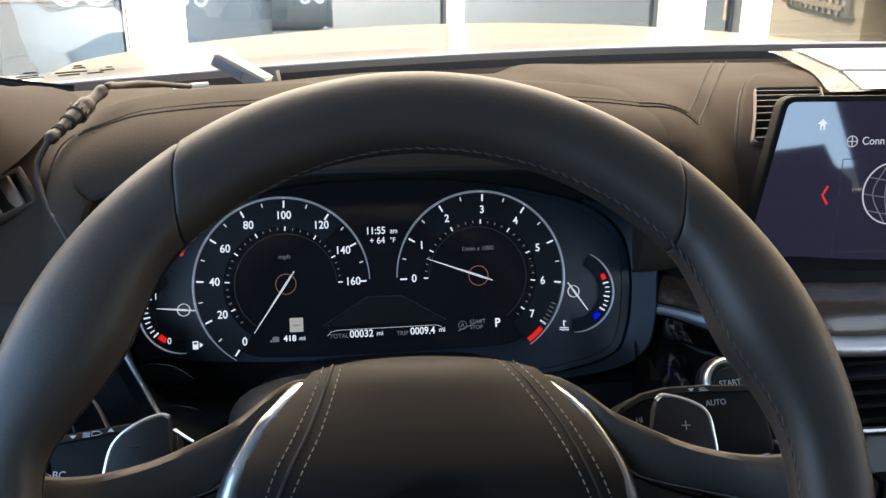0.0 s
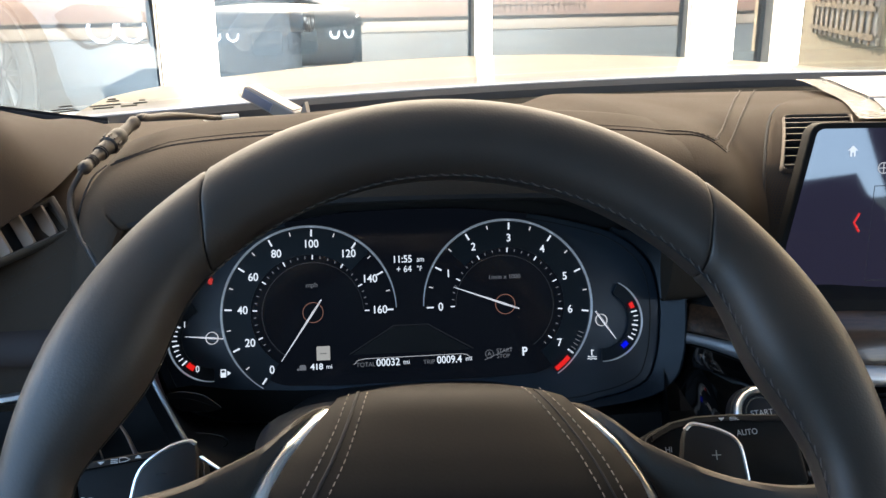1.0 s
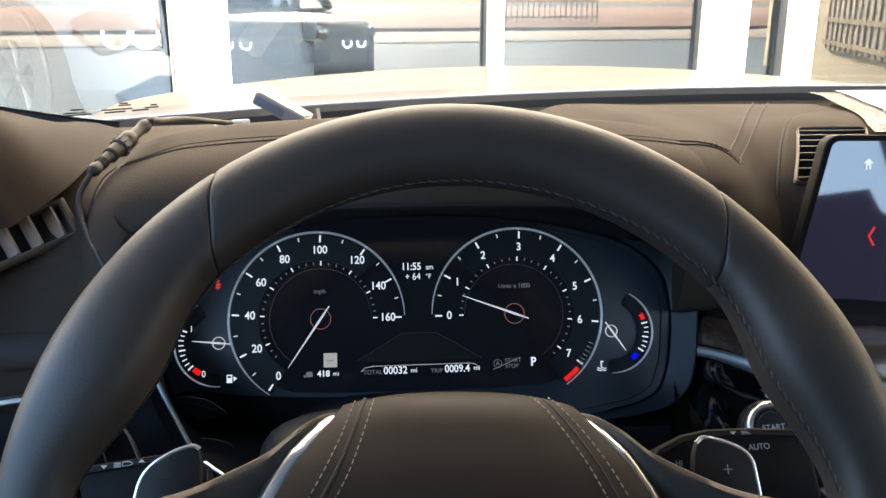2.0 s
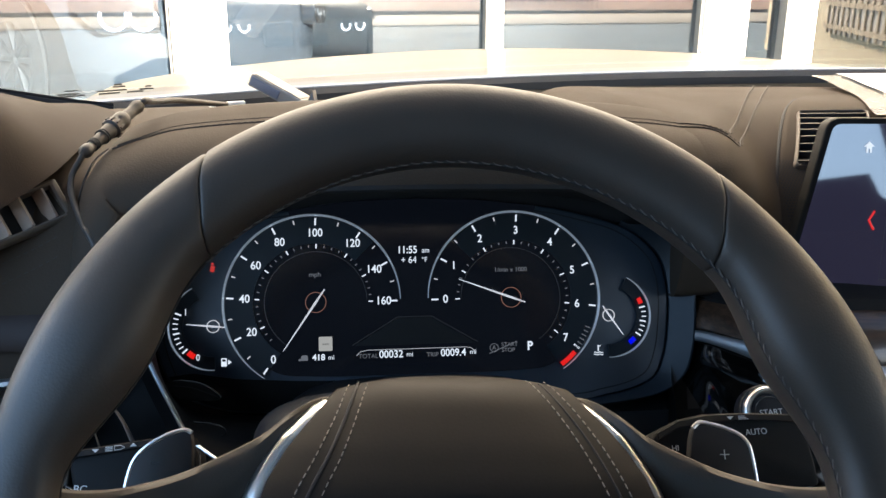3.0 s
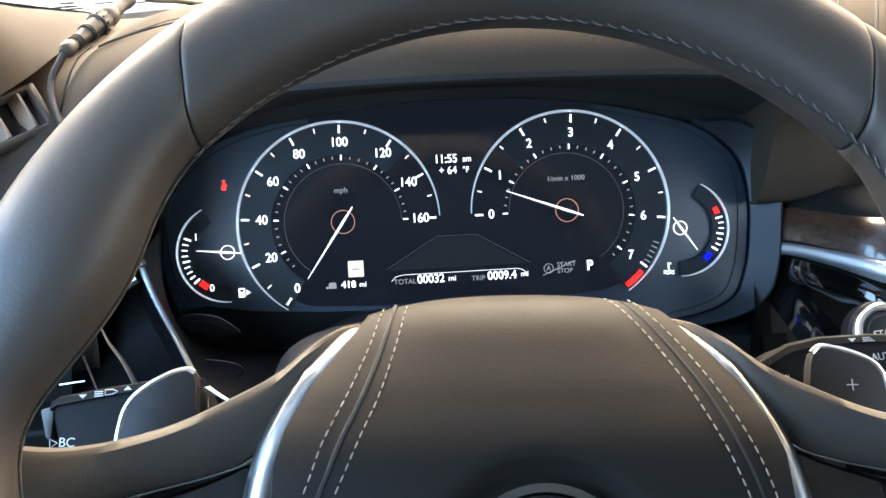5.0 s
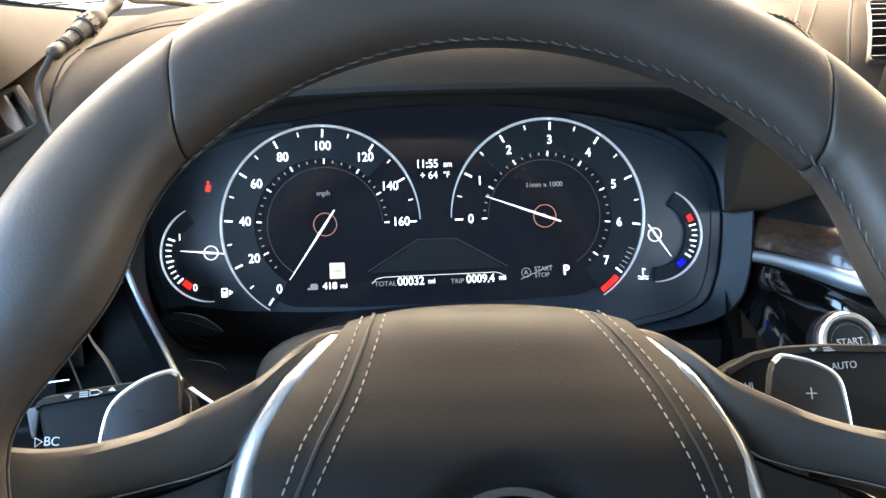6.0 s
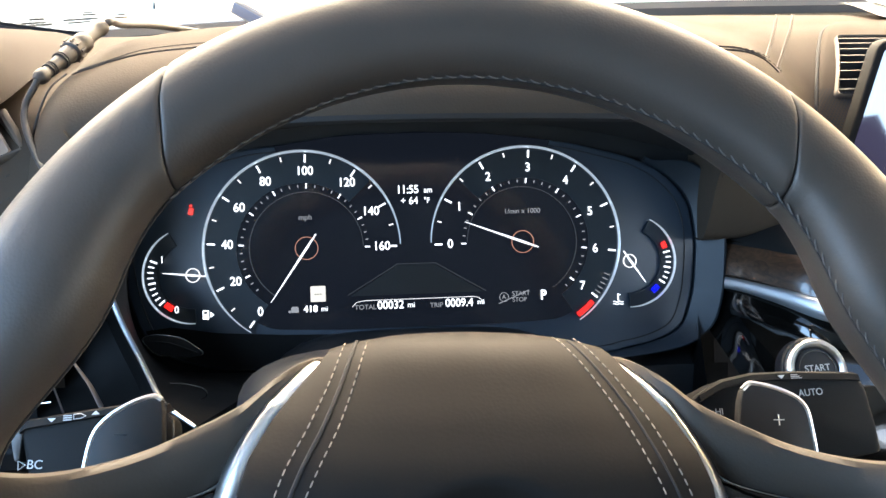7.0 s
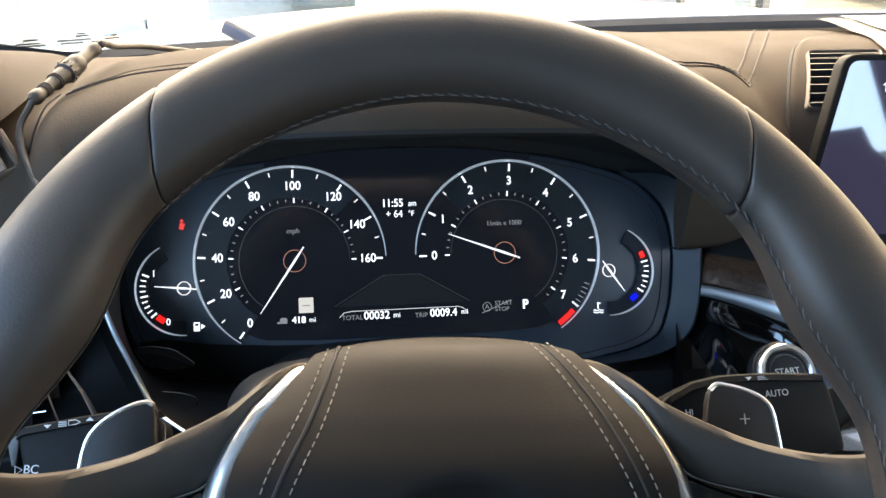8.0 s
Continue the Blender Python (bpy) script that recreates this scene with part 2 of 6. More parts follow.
def centre(points):
    return sum((Vector(p) for p in points), Vector((0, 0))) / len(points)


def slab(outline, z0, z1, bevel=0.0):
    """An upright plate on a flat outline from z0 to z1, its upper edge rounded by bevel."""
    o = [Vector(p) for p in outline]
    c = centre(o)
    rings = [[(p.x, p.y, z0) for p in o]]
    if bevel:
        for k in range(4):
            q = math.pi / 2 * k / 3
            rings.append([])
            for p in o:
                d = (c - p)
                d = d.normalized() * bevel * (1 - math.cos(q))
                rings[-1].append((p.x + d.x, p.y + d.y, z1 - bevel + bevel * math.sin(q)))
    else:
        rings.append([(p.x, p.y, z1) for p in o])
    return loft(rings)


def box(x0, y0, z0, x1, y1, z1, bevel=0.0):
    bm = bmesh.new()
    bmesh.ops.create_cube(bm, size=1, matrix=Matrix.LocRotScale(((x0 + x1) / 2, (y0 + y1) / 2, (z0 + z1) / 2), None, (x1 - x0, y1 - y0, z1 - z0)))
    if bevel:
        bmesh.ops.bevel(bm, geom=bm.edges[:], offset=bevel, segments=2, affect="EDGES", profile=0.6)
    return bm


def ring_mesh(r0, r1, z0, z1, a0=0.0, a1=360.0, steps=64):
    """A flat-sided ring or part of one, round the z axis."""
    full = abs(a1 - a0) >= 360
    n = steps if full else steps + 1
    rings = []
    for i in range(n):
        q = radians(a0 + (a1 - a0) * i / steps)
        c, s = math.cos(q), math.sin(q)
        rings.append([(r0 * c, r0 * s, z0), (r1 * c, r1 * s, z0), (r1 * c, r1 * s, z1), (r0 * c, r0 * s, z1)])
    return loft(rings, loop=full)


def disc(r, z0, z1, bevel=0.0, steps=48):
    return slab([(r * math.cos(2 * math.pi * i / steps), r * math.sin(2 * math.pi * i / steps)) for i in range(steps)], z0, z1, bevel)


def shifted(bm, m):
    bmesh.ops.transform(bm, matrix=m, verts=bm.verts)
    return bm


def lettering(name, words, size, parent, mat, x, y, z, turn=0.0, align="CENTER", wide=1.0, label="", bold=0.0):
    cu = bpy.data.curves.new(name, "FONT")
    cu.body, cu.size, cu.align_x, cu.align_y, cu.extrude, cu.offset, cu.space_character = words, size, align, "CENTER", 0.0001, size * bold, 1.0 + bold
    tmp = bpy.data.objects.new(name, cu)
    me = bpy.data.meshes.new_from_object(tmp)
    bpy.data.objects.remove(tmp)
    me.transform(pose(x, y, z, 0, 0, turn) @ Matrix.Diagonal((wide, 1, 1, 1)))
    me.materials.append(mat)
    ob = new(name, me)
    ob.parent = parent
    if label:
        ob["label"] = label
    return ob


def mix(a, b, t):
    return a + (b - a) * t


def smooth(a, b, x):
    t = min(1.0, max(0.0, (x - a) / (b - a)))
    return t * t * (3 - 2 * t)


def table(points, x):
    return float(np.interp(x, [p[0] for p in points], [p[1] for p in points]))


# ---- the yard and the showroom outside ----
GLASS_Y = 6.0


def grid_sheet(x0, x1, y0, y1, z, nx=1, ny=1):
    bm = bmesh.new()
    v = [[bm.verts.new((mix(x0, x1, i / nx), mix(y0, y1, j / ny), z)) for i in range(nx + 1)] for j in range(ny + 1)]
    for j in range(ny):
        for i in range(nx):
            bm.faces.new((v[j][i], v[j][i + 1], v[j + 1][i + 1], v[j + 1][i]))
    return bm


YARD = pose(-0.491, 4.691, 0, 0, 0, 4.00)
tagged(part("ground", grid_sheet(-400, 400, -400, 400, 0, 8, 8), ASPHALT), "asphalt yard reaching to the horizon, blue shade in its colour", "ground", kind="structure")
tagged(part("pavement", shifted(box(-60, -21.5, -0.05, 90, -14.5, 0.03, 0.01), YARD), CONCRETE), "pale sunlit concrete strip across the yard", "pavement", kind="structure")
tagged(part("kerb", shifted(box(-60, -21.9, -0.05, 90, -21.5, 0.16, 0.02), YARD), CONCRETE), "pale raised concrete kerb", "kerb", kind="structure")
tagged(part("paved_bank", shifted(box(-60, -110, -0.05, 120, -21.9, 0.12, 0.01), YARD), BRICKPAVE), "red paved bank behind the kerb", "pavement", kind="structure")

yard_house = thing("yard_house", YARD @ pose(6.3, -0.36, 0, 0, 0, 121), "cream rendered building with barred window openings beside the yard", "house")
part("wall", box(-6, -4, 0, 2, 0, 5.5, 0.03), CREAM, yard_house)
part("roof", box(-6.3, -4.4, 5.5, 2.3, 0.3, 5.8, 0.05), MULLION, yard_house)
for x in (-4.7, -1.1):
    w = part("window", box(x, 0.0, 0.55, x + 2.7, 0.05, 2.6, 0.01), WHITE_WALL, yard_house, "pale barred window opening")
    for k in range(11):
        part("bar", box(x + 0.12 + 0.24 * k, 0.05, 0.55, x + 0.17 + 0.24 * k, 0.07, 2.6), SANDY, w)
    for z in (0.6, 0.85, 1.5, 2.1):
        part("crossbar", box(x, 0.06, z, x + 2.7, 0.075, z + 0.05), SANDY, w)
fence = thing("iron_fence", YARD @ pose(15.5, -27, 0), "black iron railing along the red bank", "fence")
for z in (0.35, 1.0):
    part("rail", box(-2.5, -0.02, z, 2.5, 0.02, z + 0.05), IRON, fence)
for i in range(21):
    part("post", box(-2.5 + 0.25 * i, -0.015, 0.12, -2.47 + 0.25 * i, 0.015, 1.15), IRON, fence)


FRONT = pose(0, GLASS_Y, 0, 0, 0, 9)


def facade():
    """White columns with glass between them, in front of the car."""
    wall = thing("wall_showroom", FRONT, "white showroom front with columns and large panes", "wall", kind="structure")
    for name, x0, x1, d in (("column", -1.246, -0.903, 0.15), ("mullion", 0.842, 0.941, 0.075), ("column", 2.482, 2.839, 0.075), ("mullion", 3.173, 3.405, 0.09), ("column", -5.215, -4.836, 0.15), ("column", 7.582, 8.205, 0.15)):
        part(name, box(x0, -d, 0, x1, 0.1, 2.75, 0.006), WHITE_WALL, wall)
    for x0, x1, d in ((-1.274, -1.241, 0.022), (0.818, 0.842, 0.06), (2.457, 2.481, 0.045), (3.151, 3.172, 0.075), (7.517, 7.567, 0.075)):
        part("frame", box(x0, -d, 0, x1, 0.07, 2.75, 0.003), MULLION, wall)
    # Tall unseen white wall, added to bounce sunlight into the car
    part("bounce_wall", box(-12, -0.12, 2.75, 13, 0.3, 11.0, 0.02), WHITE_WALL, wall)
    part("plinth", box(-12, -0.06, 0, 13, 0.2, 0.34, 0.01), CONCRETE, wall)
    for x0, x1 in ((-4.836, -1.274), (-0.903, 0.818), (0.941, 2.457), (2.839, 3.151), (3.405, 7.517)):
        p = part("pane", box(x0, 0.02, 0.34, x1, 0.026, 2.75), SHOPGLASS, wall, "large reflecting shop pane")
        p.visible_shadow = False
    part("side_wall", box(-12, 0.0, 0, -5.215, 0.2, 2.75), WHITE_WALL, wall)
    part("side_wall", box(8.205, 0.0, 0, 13, 0.2, 2.75), WHITE_WALL, wall)


facade()
room = thing("showroom", FRONT, "pale blue-grey showroom room behind the panes", "room", kind="structure")
part("showroom_floor", box(-12, 0.2, 0.0, 13, 6.4, 0.08), SHOWFLOOR, room)
part("showroom_wall", box(-12, 6.4, 0, 13, 6.6, 4.0), SHOWWALL, room)
part("showroom_wall", box(-12.2, 0.32, 0, -12, 6.6, 4.0), SHOWWALL, room)
part("showroom_wall", box(13, 0.32, 0, 13.2, 6.6, 4.0), SHOWWALL, room)
part("showroom_ceiling", box(-12.2, 0.32, 4.0, 13.2, 6.6, 4.1), SHOWWALL, room)


def show_car(m):
    """A silver saloon that shows its front wing, wheel and twin-ring headlamp; its nose points to +x."""
    car = thing("showroom_car", m, "silver saloon with lit twin-ring headlamps behind the shop glass", "car")

    def near(y):
        return -0.92 + (y + 0.92) * 0.8

    rings = []
    for x, half, low, belt, top, roof in ((-3.53, 0.5, 0.45, 0.7, 0.9, 0.92), (-3.32, 0.8, 0.28, 0.8, 1.0, 1.05), (-2.78, 0.9, 0.22, 0.85, 1.02, 1.25), (-2.24, 0.92, 0.22, 0.86, 1.02, 1.45), (-1.69, 0.92, 0.22, 0.86, 1.0, 1.42), (-1.25, 0.92, 0.22, 0.85, 0.98, 1.12), (-0.7, 0.91, 0.22, 0.82, 0.95, 0.99), (-0.25, 0.86, 0.2, 0.74, 0.86, 0.9), (0.0, 0.68, 0.22, 0.6, 0.74, 0.78), (0.08, 0.45, 0.3, 0.5, 0.62, 0.66)):
        o = []
        for q in range(24):
            a = 2 * math.pi * q / 24
            c, s = math.cos(a), math.sin(a)
            cx = math.copysign(abs(c) ** 0.45, c) * half * (1.0 if s < 0.35 else mix(1.0, 0.72, (s - 0.35) / 0.65))
            cz = mix(belt, roof, s ** 1.0) if s > 0 else mix(belt, low, -math.copysign(abs(s) ** 0.5, s))
            o.append((x, near(cx), cz))
        rings.append(o)
    part("body", loft(rings), CARWHITE, car)
    for wx in (-0.66, -2.85):
        for side in (-1, 1):
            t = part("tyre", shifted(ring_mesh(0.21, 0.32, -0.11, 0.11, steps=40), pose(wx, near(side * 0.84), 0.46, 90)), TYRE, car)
            part("wheel_arch", shifted(ring_mesh(0.335, 0.36, -0.1, 0.1, steps=40), pose(wx, near(side * 0.845), 0.46, 90)), MATT, car)
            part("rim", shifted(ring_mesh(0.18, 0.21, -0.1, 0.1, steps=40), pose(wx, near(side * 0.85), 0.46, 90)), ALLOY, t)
            for k in range(10):
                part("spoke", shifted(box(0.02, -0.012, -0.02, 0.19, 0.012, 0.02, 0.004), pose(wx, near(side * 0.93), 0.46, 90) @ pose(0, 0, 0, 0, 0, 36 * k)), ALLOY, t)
    for side in (-1, 1):
        at = pose(-0.055, side * 0.71, 0.68, 90, 0, 52) if side < 0 else pose(-0.055, near(0.71), 0.68, 90, 0, 128)
        at = at @ pose(0, 0, 0.05)
        flip = 1 if side < 0 else -1
        lamp = part("headlamp", shifted(slab(rounded([(flip * x, y) for x, y in ((-0.24, 0.05), (-0.14, 0.10), (0.14, 0.07), (0.16, -0.07), (-0.12, -0.08))], 0.03), -0.06, 0.01, 0.006), at), LAMPGLASS, car)
        for k in (-0.04, 0.085):
            part("light_ring", shifted(ring_mesh(0.05, 0.062, 0.012, 0.02, -200, 20, 40), at @ pose(k, -0.01, 0)), LIT_LAMP if side < 0 else ALLOY, lamp)
    return car


show_car(pose(-0.780, 6.667, -0.119, 0, 0, -45) @ Matrix.Scale(1.45, 4))

# ---- the car's own shell ----
CX = 0.37


def hood_z(x, y):
    d = x - CX
    return 0.935 - 0.07 * d * d - (0.5 * (y - 2.0) ** 2 if y > 2.0 else 0.05 * (2.0 - y) ** 2) - 0.35 * max(0, abs(d) - 0.8) ** 2


def base_line(x):
    """The foot of the windscreen."""
    return 1.175 - 0.36 * (x - CX) ** 2, 0.958 + 0.02 * (x - 0.3)


hood = thing("car_hood", pose(0, 0, 0), "pale champagne car bonnet, glossy and sunlit", "bonnet")
rows = []
for j in range(25):
    y = 1.25 + 1.35 * j / 24
    rows.append([(CX + 0.92 * i / 20, y - 0.12 * (i / 20) ** 2 * (1 if j > 12 else 0.6), hood_z(CX + 0.92 * i / 20, y)) for i in range(-20, 21)])
bm = loft(rows, closed=False)
part("panel", bm, HOOD, hood)
nose = []
for y, half, low, top in ((2.28, 0.89, 0.30, 0.80), (2.42, 0.87, 0.26, 0.78), (2.52, 0.82, 0.24, 0.74), (2.59, 0.72, 0.25, 0.68), (2.625, 0.55, 0.28, 0.62)):
    nose.append([(CX + half * c, y - 0.10 * c * c, (low + top) / 2 + (top - low) / 2 * e) for c, e in ((math.copysign(abs(math.cos(q)) ** 0.4, math.cos(q)), math.copysign(abs(math.sin(q)) ** 0.4, math.sin(q))) for q in (2 * math.pi * k / 40 for k in range(40)))])
part("nose", loft(nose), HOOD, hood, "painted front bumper")
for s in (-1, 1):
    part("grille", shifted(slab(rounded([(-0.15, -0.13), (0.15, -0.13), (0.17, 0.10), (-0.15, 0.12)], 0.04, 4), 0, 0.02, 0.006), pose(CX + s * 0.19, 2.605, 0.56, 90, 0, 180 - s * 4)), PIANO, hood, "black kidney-shaped grille")
    front = part("headlamp", shifted(slab(rounded([(-0.21, -0.06), (0.19, -0.07), (0.21, 0.05), (-0.20, 0.08)], 0.03, 4), 0, 0.02, 0.006), pose(CX + s * 0.62, 2.555, 0.64, 90, 0, 180 - s * 16)), LAMPGLASS, hood, "slim headlamp")
    for k in (-0.09, 0.09):
        part("light_ring", shifted(ring_mesh(0.045, 0.06, 0.02, 0.028, -200, 20, 36), pose(CX + s * 0.62, 2.555, 0.64, 90, 0, 180 - s * 16) @ pose(k, -0.005, 0)), LIT_LAMP, front)
for s in (-1, 1):
    part("wing", box(CX + s * 0.9 - 0.03, 1.0, 0.3, CX + s * 0.9 + 0.03, 2.35, 0.8, 0.025), HOOD, hood)

cowl_strip = thing("windscreen_cowl", pose(0, 0, 0), "grey plastic cowl strip along the foot of the windscreen", "cowl trim")
xs = [-0.45 + 1.6 * i / 48 for i in range(49)]
part("strip", loft([[(x, base_line(x)[0] + a, base_line(x)[1] + b) for a, b in ((-0.006, -0.03), (-0.004, -0.002), (0.004, 0.005), (0.05, 0.004), (0.09, -0.03))] for x in xs]), COWLGREY, cowl_strip)
part("seal", loft([[(x, base_line(x)[0] + a, base_line(x)[1] + b) for a, b in ((-0.07, -0.045), (-0.066, -0.019), (-0.045, -0.012), (-0.012, -0.0105), (-0.003, -0.03))] for x in xs]), SEAL, cowl_strip, "black rubber seal")
part("edge_line", tube([(x, base_line(x)[0] + 0.008, base_line(x)[1] + 0.0055) for x in xs], 0.0012, 6), CHROME, cowl_strip, "bright lip of the cowl")


def shell():
    tagged(part("roof_panel", box(-0.42, -2.3, 1.42, 1.18, 0.37, 1.45, 0.01), LINING), "pale roof lining of the car", "ceiling", kind="structure")
    tagged(part("roof_skin", box(-0.45, -2.34, 1.45, 1.21, 0.375, 1.475, 0.012), HOOD), "pale champagne painted car roof", "roof", kind="structure")
    # Unseen rails, added to cut the sky light through the side windows
    for name, side in (("trim_roof_rail_driver", -1), ("trim_roof_rail_passenger", 1)):
        rail = loft([[(CX + side * (0.83 + a), y, z - (0.10 * smooth(0.0, 0.45, y))) for a, z in ((0.04, 1.44), (0.045, 1.33), (0.02, 1.285), (-0.01, 1.29), (-0.04, 1.36), (-0.055, 1.419))] for y in (-2.3, -1.6, -0.9, -0.3, 0.0, 0.15, 0.3)])
        tagged(part(name, rail, LINING), "grey roof-edge rail, unseen, added to block side light", "trim", kind="structure")
    tagged(part("cabin_floor", box(-0.5, -2.3, 0.28, 1.24, 1.15, 0.3), CARPET), "dark carpeted car floor", "floor", kind="structure")
    # Unseen walls added in place of rear windows, to keep light out
    tagged(part("wall_rear", box(-0.5, -2.34, 0.3, 1.24, -2.3, 1.44), CARPET), "dark unseen wall, blocks light from the rear of the cabin", "wall", kind="structure")
    tagged(part("wall_driver_rear", box(-0.49, -2.3, 0.9, -0.45, -0.55, 1.44), CARPET), "dark unseen wall, blocks light from the side behind the driver", "wall", kind="structure")
    post = loft([[(1.19, -1.02 - 0.55 * (z - 1.0), z), (1.23, -1.02 - 0.55 * (z - 1.0), z), (1.23, -0.62, z), (1.19, -0.62, z)] for z in (0.93, 1.1, 1.25, 1.44)])
    tagged(part("wall_passenger_post", post, CARPET), "dark post between the passenger windows", "wall", kind="structure")
    # Made-up outline, stands in for the dark shape the screen mirrors
    dark_outline = loft([[(x, y, 0.9), (x, y, z)] for x, y, z in ((1.18, -1.0, 0.95), (1.18, -1.1, 1.0), (1.18, -1.16, 1.06), (1.18, -1.55, 1.063), (1.18, -1.63, 1.04), (1.18, -1.7, 0.98), (1.18, -2.3, 0.96))], closed=False)
    tagged(part("wall_passenger_outline", dark_outline, CARPET), "dark rounded outline at the rear passenger window, for the screen reflection", "wall", kind="structure")
    # Dark tint added to dim the sky seen in the screen
    tinted = tagged(part("window_rear", box(1.212, -2.3, 0.93, 1.216, -1.0, 1.42), TINTED), "rear passenger window glass, tint added to dim the sky", "window", kind="structure")
    tinted.visible_shadow = False
    tagged(part("wall_firewall", box(-0.5, 1.16, 0.3, 1.24, 1.2, 0.9), MATT), "black bulkhead under the windscreen", "wall", kind="structure")
    for name, x in (("wall_driver_door", -0.49), ("wall_passenger_door", 1.19)):
        tagged(part(name, box(x, -2.3, 0.3, x + 0.04, 0.95, 0.93, 0.01), LEATHER), "dark leather-covered car door", "door", kind="structure")
    for s, name in ((-1, "pillar_driver"), (1, "pillar_passenger")):
        foot, top = Vector((CX + s * 0.86, 0.80, 0.96)), Vector((CX + s * 0.68, 0.24, 1.44))
        rings = []
        for k in range(9):
            t = k / 8
            p = foot.lerp(top, t)
            rings.append([p + Vector((s * a, b, c)) for a, b, c in ((-0.035, -0.06, -0.02), (0.05, -0.05, 0.0), (0.06, 0.03, 0.03), (-0.02, 0.05, 0.04))])
        tagged(part(name, loft(rings), TRIM_TAN), "brown-grey windscreen pillar trim", "pillar", kind="structure")


shell()


def windscreen():
    rings = []
    for j in range(9):
        t = j / 8
        row = []
        for i in range(33):
            x = -0.42 + 1.58 * i / 32
            yb, zb = base_line(x)
            xt = CX + (x - CX) * mix(1, 0.8, t)
            row.append((xt, mix(yb + 0.012, 0.37 - 0.12 * (x - CX) ** 2, t), mix(zb + 0.012, 1.43, t) + 0.03 * math.sin(math.pi * t)))
        rings.append(row)
    ob = part("windscreen", loft(rings, closed=False), WINDSCREEN)
    ob.visible_shadow = False
    return tagged(ob, "curved windscreen, tinted warm, with a printed corner stamp", "windscreen", kind="structure")


windscreen()


# ---- the dashboard ----
RIGHT = [(0.66, 0.846), (0.632, 0.852), (0.631, 0.866), (0.642, 0.895), (0.658, 0.919), (0.68, 0.939), (0.71, 0.954), (0.75, 0.965), (0.80, 0.970), (0.88, 0.968), (1.0, 0.957), (1.17, 0.940)]
LEFT = [(0.54, 0.80), (0.55, 0.85), (0.556, 0.88), (0.563, 0.905), (0.572, 0.928), (0.588, 0.946), (0.615, 0.957), (0.66, 0.961), (0.75, 0.962), (0.88, 0.957), (1.0, 0.947), (1.10, 0.937)]


RIGHT = [(p.x, p.y) for p in smooth_path([(a, b, 0) for a, b in RIGHT], 6)]
LEFT = [(p.x, p.y) for p in smooth_path([(a, b, 0) for a, b in LEFT], 6)]


# beside the instrument hood the padding comes further forward
NEAR = [(0.645, 0.848), (0.620, 0.851), (0.610, 0.872), (0.600, 0.908), (0.5665, 0.9400), (0.570, 0.9580), (0.585, 0.9685), (0.610, 0.9765), (0.645, 0.9797), (0.71, 0.9815), (0.90, 0.9640), (1.17, 0.940)]
NEAR = [(p.x, p.y) for p in smooth_path([(a, b, 0) for a, b in NEAR], 6)]


def dash_point(x, k):
    """Point k (0 lower front to 1 windscreen) of the dashboard's profile at x."""
    side = smooth(-0.16, 0.12, x)
    n = len(LEFT) - 1
    i = min(n - 1, int(k * n))
    f = k * n - i
    a = [mix(LEFT[i][c], LEFT[i + 1][c], f) for c in (0, 1)]
    w = smooth(0.204, 0.300, x)
    b = [mix(mix(NEAR[i][c], NEAR[i + 1][c], f), mix(RIGHT[i][c], RIGHT[i + 1][c], f), w) for c in (0, 1)]
    y, z = mix(a[0], b[0], side), mix(a[1], b[1], side) - 0.010 * smooth(0.2, 0.16, x) * smooth(0, 0.12, x)
    yb = base_line(x)[0] - 0.07
    y = y if k < 0.75 else mix(y, yb, (k - 0.75) / 0.25)
    return Vector((x, y, z))


def right_z(y):
    return table(RIGHT[14:], y)


dashboard = thing("dashboard", pose(0, 0, 0), "dark brown leather dashboard with stitched edges", "dashboard")
NX, NK = 90, 66
part("pad", loft([[dash_point(mix(-0.40, -0.212, i / 14), k / NK) for k in range(NK + 1)] for i in range(15)], closed=False), LEATHER, dashboard)


def punched(bm):
    """Leaves the opening of the centre vent free."""
    gone = []
    for f in bm.faces:
        c = f.calc_center_median()
        t = (c.y - 0.6735) / 0.083
        if -0.02 < t < 1.02 and 0.3130 + 0.038 * t < c.x < 0.3750 + 0.038 * t:
            gone.append(f)
    bmesh.ops.delete(bm, geom=gone, context="FACES")
    return bm


part("pad", punched(loft([[dash_point(mix(0.198, 0.44, i / 84), k / 100) for k in range(101)] for i in range(85)], closed=False)), LEATHER, dashboard)
part("pad", loft([[dash_point(mix(0.44, 1.12, i / 36), k / 100) for k in range(101)] for i in range(37)], closed=False), LEATHER, dashboard)
part("pad", loft([[dash_point(mix(0.15, 0.2005, i / 8), mix(0.70, 1.0, k / 44)) for k in range(45)] for i in range(9)], closed=False), LEATHER, dashboard)
part("pad", loft([[dash_point(mix(-0.2125, -0.15, i / 8), mix(0.42, 1.0, k / 44)) for k in range(45)] for i in range(9)], closed=False), LEATHER, dashboard)
part("pad", loft([[dash_point(mix(-0.152, 0.152, i / 30), mix(0.66, 1.0, k / 22)) for k in range(23)] for i in range(31)], closed=False), LEATHER, dashboard)

ARCH = [(-0.236, 0.862), (-0.2355, 0.88), (-0.234, 0.905), (-0.2305, 0.930), (-0.2235, 0.952), (-0.212, 0.9675), (-0.194, 0.9745), (-0.168, 0.9800), (-0.12, 0.9845), (-0.06, 0.9870), (0.0, 0.9875), (0.06, 0.9870), (0.12, 0.9855), (0.165, 0.9828), (0.195, 0.9793), (0.215, 0.9752), (0.229, 0.9715), (0.2375, 0.9645), (0.2425, 0.953), (0.2445, 0.938)]
ARCHS = smooth_path([(a, 0, b) for a, b in ARCH], 5)


